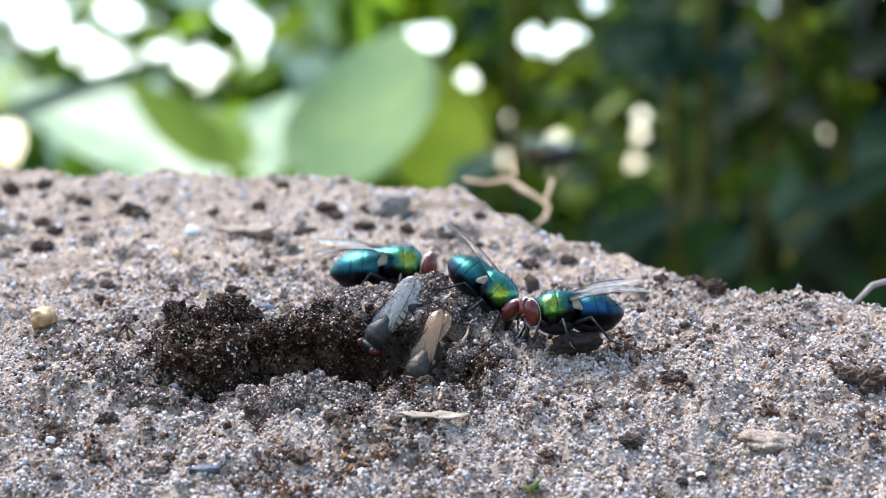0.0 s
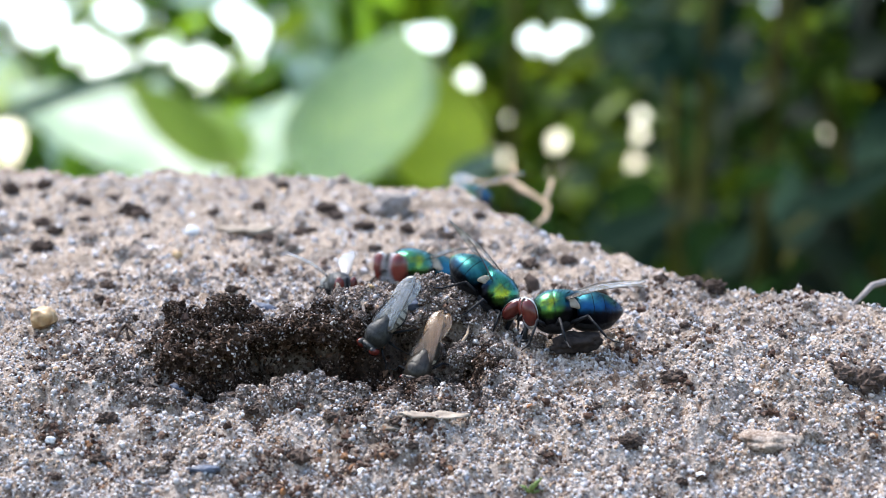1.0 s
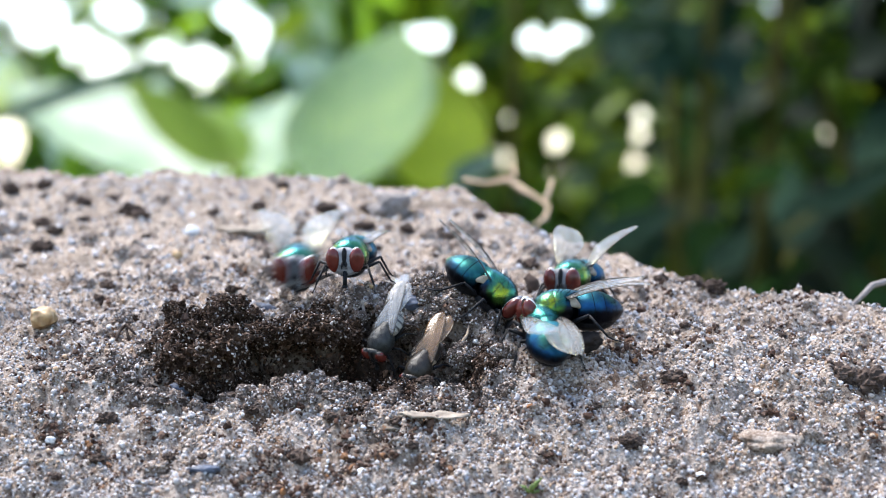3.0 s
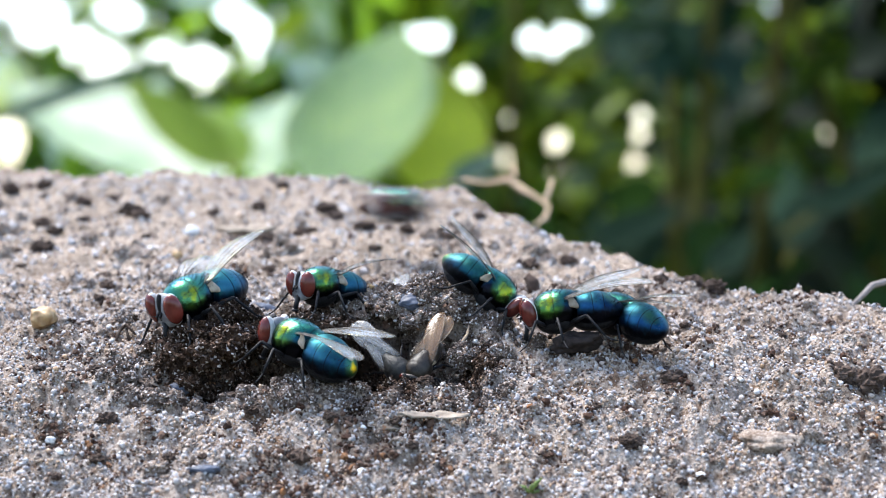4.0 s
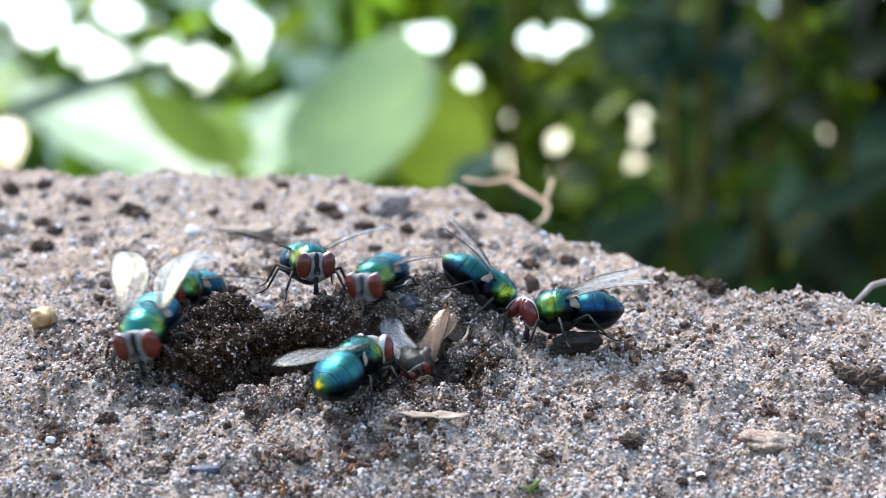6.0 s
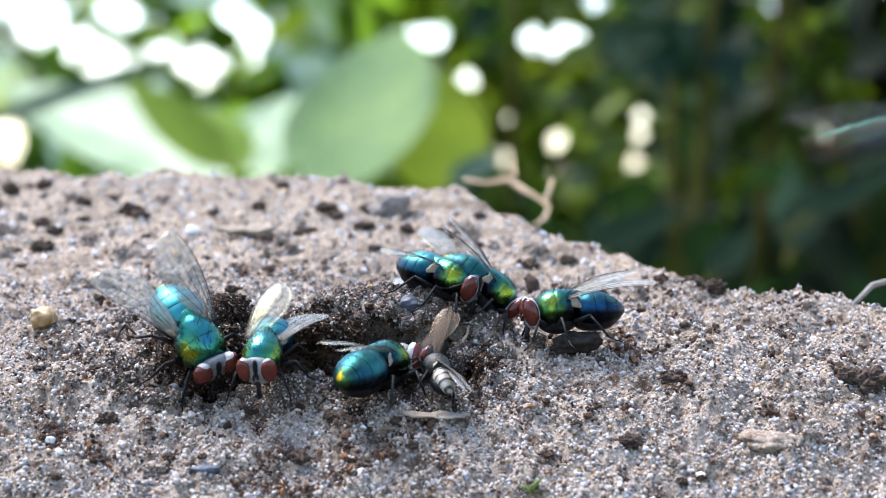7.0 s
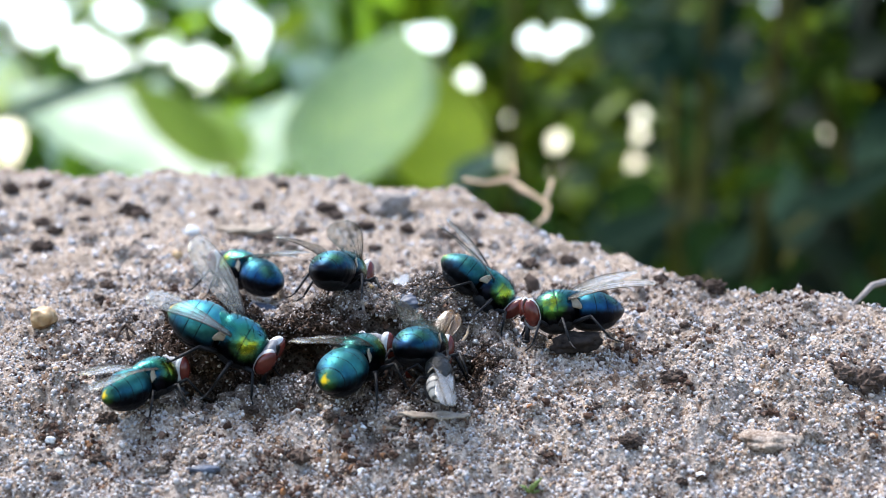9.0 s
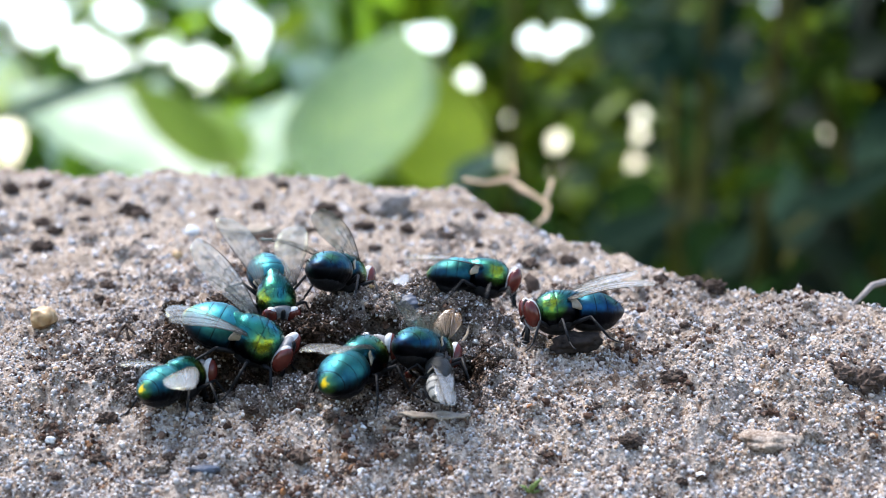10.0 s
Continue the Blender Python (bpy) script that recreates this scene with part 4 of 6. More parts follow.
broad_leaf("broad_leaf", (0.0717, 1.0005, -0.0018), (0.0855, 1.0007, 0.0033), 0.0103, (-0.3, -0.7, 0.7), LEAF_LIT, "tiny yellow-green leaf with sunlight in its colour", 0.1)


# ---- clods, stones and scraps on the mound (millimetres) ----
CLODS = [mesh_of("soil_clod", rock(i + 3, (1, 0.9, 0.75), 0.4, 4, 1.8, 0.3), CLOD, False) for i in range(5)]

LUMPS = [mesh_of("soil_clod", rock(i + 13, (1, 0.95, 0.85), 0.36, 5, 1.7, 0.4), MUD, False) for i in range(5)]
GREY_LUMPS = [mesh_of("soil_clod", rock(i + 23, (1, 0.95, 0.85), 0.36, 5, 1.7, 0.4), HALF_DAMP, False) for i in range(5)]


def clod(x, y, r, i, label="dark brown crumbly soil clod on the sand", flat=1.0, meshes=CLODS, z=None):
    ob = new("soil_clod", meshes[i % 5])
    ob.matrix_basis = pose(x * MM, y * MM, (surface(x, y) + 0.15 * r * flat if z is None else z) * MM, 0, 0, 67 * i)
    ob.scale = (r, r, r * flat)
    return tagged(ob, label, "clod", "soil clods")


for i, (x, y, r) in enumerate((
        (-28.37, 35.31, 1.1), (-37.84, 43.90, 0.9), (-35.95, 32.84, 0.9), (-34.38, 24.77, 1.0), (-40.83, 42.28, 0.9), (-33.28, 38.75, 0.7), (-10.70, 36.42, 1.0),
        (-6.85, 37.18, 0.9), (16.07, -7.65, 0.9), (29.86, -7.90, 1.4), (27.98, -7.45, 1.1), (12.53, -13.93, 0.8), (-17.01, 38.19, 0.7), (-20.80, 35.67, 0.6),
        (-15.39, 45.51, 0.7), (-26.92, 13.26, 0.7), (-26.47, 22.19, 0.6), (20.08, 14.02, 0.9), (21.61, 11.85, 0.9), (17.66, 14.83, 0.7), (-3.29, -9.12, 0.6),
        (-9.54, -15.11, 0.7), (-22.89, -11.42, 0.7), (18.93, -3.80, 0.5), (3.36, 33.80, 0.6), (-3.20, 30.11, 0.7), (7.34, 19.67, 0.7), (11.09, -5.46, 0.5))):
    clod(x, y, r, i)
rnd = random.Random(33)
for i in range(30):
    x, y = rnd.uniform(-44, 16), rnd.uniform(16, 44)
    if y < float(edge(np.array([x]))[0]) - 2:
        clod(x, y, rnd.uniform(0.4, 0.95), i + 3, "brown crumbly soil clod on the back of the mound", 0.8)
# small crumbly bits strewn over the front of the mound
rnd = random.Random(21)
for i in range(150):
    x, y = rnd.uniform(-29, 29), rnd.uniform(-17, 16)
    if value_noise(np.array([x * 0.22]), np.array([y * 0.25]), 77)[0] < -0.08:
        continue
    if float(hollow_at(np.array([x]), np.array([y]))[0]) < 0.1:
        clod(x, y, rnd.uniform(0.2, 0.62), i, "small dark brown crumbly soil clod on the sand", 0.8)
# damp lumps along the broken rim of the hollow
for i, (x, y, r) in enumerate((
        (-20.11, -4.93, 1.3), (-19.31, -3.33, 1.2), (-17.97, -2.57, 1.1), (-16.43, -1.79, 1.3), (-15.03, -1.39, 1.2), (-19.22, -7.14, 1.2), (-17.57, -6.02, 1.5),
        (-15.69, -3.03, 1.5), (-14.17, -1.72, 1.0), (-12.56, -1.30, 0.9), (-10.50, -1.14, 0.9), (-8.63, -1.30, 0.7), (-7.18, -1.51, 0.6), (-17.88, -8.31, 1.1),
        (2.27, -4.03, 1.0), (0.65, -3.66, 0.9), (-0.57, -3.52, 0.8), (-3.85, -2.50, 0.6), (-5.91, -2.21, 0.7))):
    heap = x > -6.5
    clod(x, y, 0.75 * r, i, "grey-brown half-damp lump on the heap" if heap else "dark damp crumbly lump at the hollow's rim", meshes=GREY_LUMPS if heap else LUMPS)


# the broken brow that hangs over the hollow
for i, (x, y, z, r) in enumerate(((-13.2, -3.3, 0.5, 1.2), (-11.6, -3.2, 0.9, 1.1), (-9.9, -3.4, 1.0, 1.3), (-8.3, -3.6, 0.8, 1.4), (-6.7, -3.2, 0.7, 1.1), (-1.0, -4.2, -0.6, 1.0), (1.4, -4.6, -0.9, 1.1), (-15.2, -6.6, 0.2, 1.5), (-17.0, -7.6, -0.6, 1.3), (-18.6, -7.0, -0.7, 1.2))):
    clod(x, y, r, i + 2, "dark damp crumbly lump hanging over the hollow", meshes=GREY_LUMPS if x > -6 else LUMPS, z=z)


def stone(name, x, y, radii, mat, label, category, seed, turn=(0, 0, 0), sink=0.25, rough=0.25):
    ob = new(name, mesh_of(name, rock(seed, radii, rough, 4, 1.0), mat, True))
    ob.matrix_basis = pose(x * MM, y * MM, (surface(x, y) + (1 - 2 * sink) * radii[2]) * MM, *turn)
    return tagged(ob, label, category)


stone("pebble", -4.85, 36.07, (2.0, 1.7, 1.4), WORN, "round grey-brown lump of dried soil", "clod", 31, (0, 0, 0), 0.25, 0.4)
stone("pebble", -29.68, 1.16, (1.05, 0.9, 0.85), AMBER, "rounded amber-yellow quartz pebble", "pebble", 32)
stone("pebble", -21.96, 28.30, (0.7, 0.6, 0.55), QUARTZ, "small white quartz pebble", "pebble", 33)
stone("pebble", -22.49, 21.69, (0.45, 0.4, 0.4), AMBER, "tiny reddish pebble on the sand", "pebble", 34)
for i, (x, y, r) in enumerate(((-6.33, -0.02, 0.35), (-5.38, 0.31, 0.3), (-1.76, 0.67, 0.3), (-8.20, -1.73, 0.45), (-4.79, -1.44, 0.25))):
    stone("pebble", x, y, (r, r * 0.8, r * 0.7), AMBER, "tiny amber-brown grain on the heap", "pebble", 70 + i)
stone("slate_flake", -13.62, 6.25, (1.2, 0.7, 0.45), SLATE, "small blue-grey slate flake on the rim", "stone", 35, (8, 12, 15))
stone("slate_flake", -2.31, -1.42, (0.95, 0.7, 0.5), SLATE, "blue-grey stone chip in the heap", "stone", 36, (35, 0, 10))
stone("slate_flake", -18.35, -8.36, (0.8, 0.6, 0.5), SLATE, "blue-grey stone chip at the rim", "stone", 37)
stone("slate_flake", -15.64, -16.90, (1.1, 0.5, 0.3), SLATE, "flat dark slate splinter in the sand", "stone", 38)
stone("soil_lump", 9.3, -5.2, (1.8, 0.8, 0.75), PEAT, "dark elongated lump beside a fly", "clod", 39, (0, -8, 4), -0.1, 0.45)
for i, (x, y, r) in enumerate(((6.74, -3.91, 0.33), (2.37, -3.21, 0.3), (3.14, -5.01, 0.33), (0.71, 10.94, 0.25), (-26.85, 10.13, 0.3), (-26.21, -10.14, 0.25), (21.08, -11.17, 0.4), (14.22, -12.19, 0.3), (-26.42, -13.16, 0.5), (-25.62, -14.39, 0.45), (16.94, -16.54, 0.45), (-5.35, -16.54, 0.4), (27.34, 0.05, 0.4), (20.83, -4.71, 0.3))):
    stone("quartz_grain", x, y, (r * 0.7, r * 0.6, r * 0.55), QUARTZ, "single clear white quartz grain", "sand grain", 50 + i)


def flake(name, x, y, long, wide, turn, mat, label, seed, thick=0.12):
    """A thin irregular dry scrap, curled up at its edges."""
    bm = bmesh.new()
    rnd = random.Random(seed)
    n = 22
    rim = [1 + rnd.uniform(-0.22, 0.18) for _ in range(n)]
    rows = []
    for k in (0.15, 0.45, 0.75, 1.0):
        rows.append([bm.verts.new((long * k * rim[j] * math.cos(2 * math.pi * j / n), wide * k * rim[j] * math.sin(2 * math.pi * j / n), 0.28 * wide * k * k + 0.12 * wide * math.sin(j * 1.7) * k)) for j in range(n)])
    bm.faces.new(rows[0])
    for p, q in zip(rows, rows[1:]):
        for j in range(n):
            bm.faces.new((p[j], q[j], q[(j + 1) % n], p[(j + 1) % n]))
    bmesh.ops.recalc_face_normals(bm, faces=bm.faces)
    bmesh.ops.solidify(bm, geom=bm.faces[:], thickness=thick)
    ob = new(name, mesh_of(name, bm, mat))
    ob.matrix_basis = pose(x * MM, y * MM, (surface(x, y) + 0.12) * MM, *turn)
    return tagged(ob, label, "plant scrap")


flake("bark_chip", -17.05, 28.65, 2.6, 1.2, (10, 0, 2), PALE, "pale bark chip with a dark underside", 3, 0.35)
flake("dry_leaf_scrap", -0.61, -12.50, 2.3, 0.6, (14, 2, 4), PALE, "pale dry leaf scrap lying on the sand", 5)
flake("dry_leaf_scrap", -3.21, -12.60, 1.2, 0.4, (20, 0, 8), PALE, "narrow grey-brown dry leaf scrap", 6)
stone("soil_crust", 21.78, -14.14, (2.1, 1.3, 0.55), SOIL, "flat grey flake of weathered soil crust", "soil crust", 41, (14, 4, -14), 0.25, 0.5)


def strand(name, points, radii, mat, label, category):
    bm = bmesh.new()
    tube(bm, points, radii, 7)
    for v in bm.verts:
        v.co += 0.5 * radii[0] * noise.noise_vector(v.co * 0.9)
    return tagged(new(name, mesh_of(name, bm, mat)), label, category)


def sprout(x, y):
    ob = new("moss_sprig")
    ob.matrix_basis = pose(x * MM, y * MM, (surface(x, y)) * MM)
    for i, (dx, dz, w) in enumerate(((0.9, 1.3, 0.25), (-0.8, 0.7, 0.22), (0.2, 0.8, 0.2), (1.1, 0.2, 0.18), (-0.4, 0.3, 0.2))):
        bm = bmesh.new()
        tube(bm, [(0, 0, -0.1), (dx * 0.45, -0.1, dz * 0.5), (dx * 0.85, -0.15, dz * 0.75)], [0.08, w * 0.7, 0.04], 6)
        part("leaf", bm, MOSS, ob)
    return tagged(ob, "tiny green moss sprig in the sand", "moss")


sprout(5.71, -16.90)
strand("dry_stalk", [(2.40, 90.46, 11.68), (5.02, 88.44, 11.22), (7.64, 87.46, 11.68), (9.20, 85.42, 10.57), (10.74, 83.38, 9.61), (12.06, 81.35, 8.67), (11.46, 78.30, 7.45), (10.02, 74.27, 6.47)], [0.15, 0.22, 0.36, 0.38, 0.2, 0.18, 0.28, 0.16], TWIG, "curled pale dry stalk at the mound's edge", "dry stalk")
strand("dry_stalk", [(7.93, 86.45, 11.42), (8.49, 87.48, 12.34), (8.20, 88.52, 13.40)], [0.25, 0.25, 0.12], TWIG, "short pale dry stalk end", "dry stalk")
strand("dry_stalk", [(11.71, 83.37, 9.29), (12.27, 85.42, 10.57), (12.77, 87.46, 11.68)], [0.3, 0.25, 0.15], TWIG, "thin pale dry stalk end", "dry stalk")
strand("twig", [(30.93, 10.04, 0.99), (32.69, 11.08, 2.04), (34.24, 12.12, 3.33), (36.95, 13.14, 3.95)], [0.14, 0.2, 0.26, 0.2], WORN, "short brown twig at the mound's edge", "twig")
strand("rootlet", [(7.33, 11.10, 2.71), (7.11, 11.13, 3.60), (6.53, 11.15, 4.14)], [0.55, 0.45, 0.3], CLOD, "dark brown root stub behind the flies", "root")
strand("plant_fibre", [(26.66, -8.13, -3.62), (28.24, -7.12, -3.09), (29.72, -6.10, -2.72)], [0.05, 0.05, 0.03], PALE, "thin pale plant fibre on the sand", "fibre")
strand("plant_fibre", [(1.26, -4.01, -0.09), (1.72, -2.98, 0.57), (1.97, -1.95, 1.60)], [0.12, 0.1, 0.06], TWIG, "short brown rootlet in the heap", "fibre")

strand("rootlet", [(-24.12, -0.01, -0.08), (-23.99, 1.02, 0.55), (-23.57, 1.03, 0.97), (-22.67, 0.01, 0.34)], [0.12, 0.16, 0.14, 0.08], CLOD, "dark brown broken rootlet on the sand", "root")
strand("rootlet", [(-23.17, -0.00, 0.00), (-23.49, 1.02, 0.60), (-23.24, 1.04, 1.18)], [0.12, 0.12, 0.06], CLOD, "short dark rootlet standing in the sand", "root")

# stalks in the undergrowth
for i, (x, y, r, lean) in enumerate(((0.16, 0.9, 5, 1.0), (0.128, 0.95, 3.5, -0.3), (0.24, 0.9, 4, -4), (0.118, 0.85, 3.5, 1), (0.3, 1.0, 5, 5), (-0.2, 1.25, 4, -6), (0.042, 1.1, 4, 0.2))):
    ob = strand("herb_stalk", [(lean * k * 8, 0, k * 100 - 85) for k in range(6)], [r * (1 - 0.1 * k) for k in range(6)], BARK, "upright olive-green herb stalk in the undergrowth", "herb stalk")
    ob.matrix_basis = pose(x, y, 0)




def at(x, y, z, rx, ry, rz):
    """A pose from millimetres and degrees."""
    return pose(x * MM, y * MM, z * MM, rx, ry, rz)


def beat(fly, rows):
    """Key both wings of a fly. Rows: seconds, the left and the right wing's angles."""
    for k, (side, wing) in enumerate(wings_of(fly)):
        walk(wing, [(r[0], wing_pose(side, *r[1 + k])) for r in rows])


def motions():
    walk(FLIES["A"], [
        (0.00, at(3.91, -1.86, 3.53, 0.0, 37.5, -27.4)),
        (0.96, at(3.99, -1.75, 3.56, 0.0, 39.0, -27.1)),
        (1.03, at(3.99, -1.75, 3.56, 0.0, 39.0, -27.1)),
        (2.46, at(3.86, -1.86, 3.57, 0.0, 35.7, -27.0)),
        (2.54, at(3.86, -1.86, 3.57, 0.0, 35.7, -27.0)),
        (4.46, at(3.78, -1.09, 3.67, 0.0, 38.5, -1.6)),
        (4.54, at(3.78, -1.09, 3.67, 0.0, 38.5, -1.6)),
        (7.50, at(3.77, -1.24, 3.57, 0.0, 39.6, -1.7)),
        (7.96, at(3.70, -1.24, 3.56, 0.0, 40.3, -1.7)),
        (8.04, at(3.70, -1.24, 3.56, 0.0, 40.3, -1.7)),
        (9.60, at(3.56, -1.29, 3.58, 0.0, 36.8, -1.5)),
        (9.85, at(3.35, -0.79, 4.26, 0.0, 20.7, -17.0)),
        (10.00, at(3.27, -0.25, 4.60, 0.0, 8.2, -0.3))])
    walk(FLIES["B"], [
        (0.00, at(8.22, -4.59, 2.39, 0.0, 2.6, -170.4)),
        (0.96, at(8.11, -4.42, 2.43, -0.0, 4.2, -173.6)),
        (1.03, at(8.11, -4.42, 2.43, -0.0, 4.2, -173.6)),
        (2.46, at(8.14, -4.41, 2.45, 0.0, 4.7, -171.6)),
        (2.54, at(8.14, -4.41, 2.45, 0.0, 4.7, -171.6)),
        (4.46, at(8.16, -4.18, 2.41, -0.0, 6.6, -179.8)),
        (4.54, at(8.16, -4.18, 2.41, -0.0, 6.6, -179.8)),
        (7.50, at(8.22, -4.35, 2.45, 0.0, 4.7, -171.7)),
        (10.00, at(8.21, -4.52, 2.38, -0.0, 4.7, -171.3))])
    walk(FLIES["C"], [
        (0.00, at(-58.64, 19.99, 15.27, 0.0, 0.5, -27.6)),
        (1.60, at(-52.98, 19.97, 15.27, -0.0, 0.5, -28.2)),
        (1.80, at(-1.72, 34.55, 11.45, 0.0, -0.2, -47.1)),
        (2.00, at(-15.07, 14.28, 6.93, 0.0, 1.9, -53.8)),
        (2.10, at(-12.12, -1.39, 5.55, 0.0, 1.2, -59.1)),
        (2.20, at(-12.43, 7.94, 4.84, 0.0, 4.9, -63.2)),
        (2.40, at(-12.39, 7.59, 4.68, 0.0, 8.2, -57.2)),
        (2.70, at(-12.38, 7.56, 4.68, 0.0, 8.1, -60.0)),
        (2.96, at(-6.83, -0.29, 6.18, 0.0, 8.5, -98.3)),
        (3.04, at(-6.83, -0.29, 6.18, 0.0, 8.5, -98.3)),
        (3.80, at(-8.84, -1.46, 4.19, 0.0, -7.5, -135.6)),
        (3.96, at(-8.91, -1.52, 4.06, 0.0, -3.3, -136.3)),
        (4.04, at(-8.91, -1.52, 4.06, 0.0, -3.3, -136.3)),
        (4.10, at(-11.63, -2.96, 6.84, 0.0, 1.8, -119.7)),
        (4.30, at(-14.02, -1.97, 6.12, 0.0, -10.4, -56.4)),
        (4.40, at(-12.24, 8.41, 4.97, 0.0, -7.5, -23.7)),
        (4.46, at(-12.24, 8.41, 4.97, 0.0, -7.5, -23.7)),
        (4.54, at(-12.24, 8.41, 4.97, 0.0, -7.5, -23.7)),
        (4.60, at(-10.46, 8.83, 4.87, 0.0, 2.4, -26.7)),
        (4.80, at(-9.27, 9.98, 5.16, 0.0, 4.9, -41.2)),
        (4.96, at(-7.27, 10.49, 5.44, 0.0, -6.8, -22.6)),
        (5.04, at(-7.27, 10.49, 5.44, 0.0, -6.8, -22.6)),
        (5.20, at(-5.30, 0.31, 5.96, -0.0, -1.1, -27.0)),
        (5.25, at(-6.50, 0.63, 6.02, -2.0, 2.3, 32.9)),
        (5.30, at(-7.71, 0.95, 6.07, 0.0, 5.8, 92.9)),
        (5.35, at(-9.39, 5.27, 5.79, 1.5, 2.0, 136.5)),
        (5.40, at(-11.08, 9.58, 5.50, 0.0, -1.8, 179.9)),
        (5.46, at(-21.96, 9.82, 5.25, -0.0, -10.8, 179.6)),
        (5.54, at(-21.96, 9.82, 5.25, -0.0, -10.8, 179.6)),
        (5.70, at(-20.97, 9.97, 5.16, 0.0, -4.2, 179.9)),
        (5.95, at(-19.40, 2.20, 4.03, -2.9, 3.2, -137.1)),
        (6.20, at(-17.83, -5.57, 2.90, 0.0, 10.5, -93.7)),
        (6.80, at(-13.51, -10.80, 0.33, -0.0, 27.8, -104.3)),
        (6.96, at(-12.25, -11.43, -0.12, 0.0, 30.1, -99.7)),
        (7.04, at(-12.25, -11.43, -0.12, 0.0, 30.1, -99.7)),
        (7.50, at(-12.40, -11.74, -0.64, 0.0, 24.9, -113.2)),
        (7.70, at(-13.22, -10.99, -0.86, 0.0, 20.4, -120.0)),
        (7.90, at(-16.04, -12.88, -2.51, -0.0, 25.6, -100.7)),
        (7.96, at(-16.44, -13.18, -2.80, 0.0, 30.1, -95.5)),
        (8.04, at(-16.44, -13.18, -2.80, 0.0, 30.1, -95.5)),
        (8.20, at(-19.12, -12.57, -2.28, 0.0, 12.5, -118.3)),
        (8.30, at(-20.56, -11.49, -2.11, -7.8, 2.9, 163.2)),
        (8.40, at(-22.00, -10.42, -1.94, 0.0, -6.7, 85.4)),
        (8.60, at(-20.97, -9.89, -1.52, -0.0, -8.3, 77.5)),
        (8.80, at(-20.20, -9.99, -1.77, 0.0, -5.8, 56.2)),
        (8.96, at(-19.88, -10.33, -1.78, -0.0, -11.0, 48.1)),
        (9.04, at(-19.88, -10.33, -1.78, -0.0, -11.0, 48.1)),
        (9.20, at(-18.17, -10.16, -1.94, 0.0, -3.0, 58.4)),
        (9.46, at(-18.04, -10.16, -1.90, -0.0, -6.1, 60.3)),
        (9.54, at(-18.04, -10.16, -1.90, -0.0, -6.1, 60.3)),
        (9.80, at(-17.93, -10.10, -1.88, 0.0, -5.4, 60.3)),
        (10.00, at(-17.91, -10.02, -1.79, -0.0, -5.2, 58.5))])
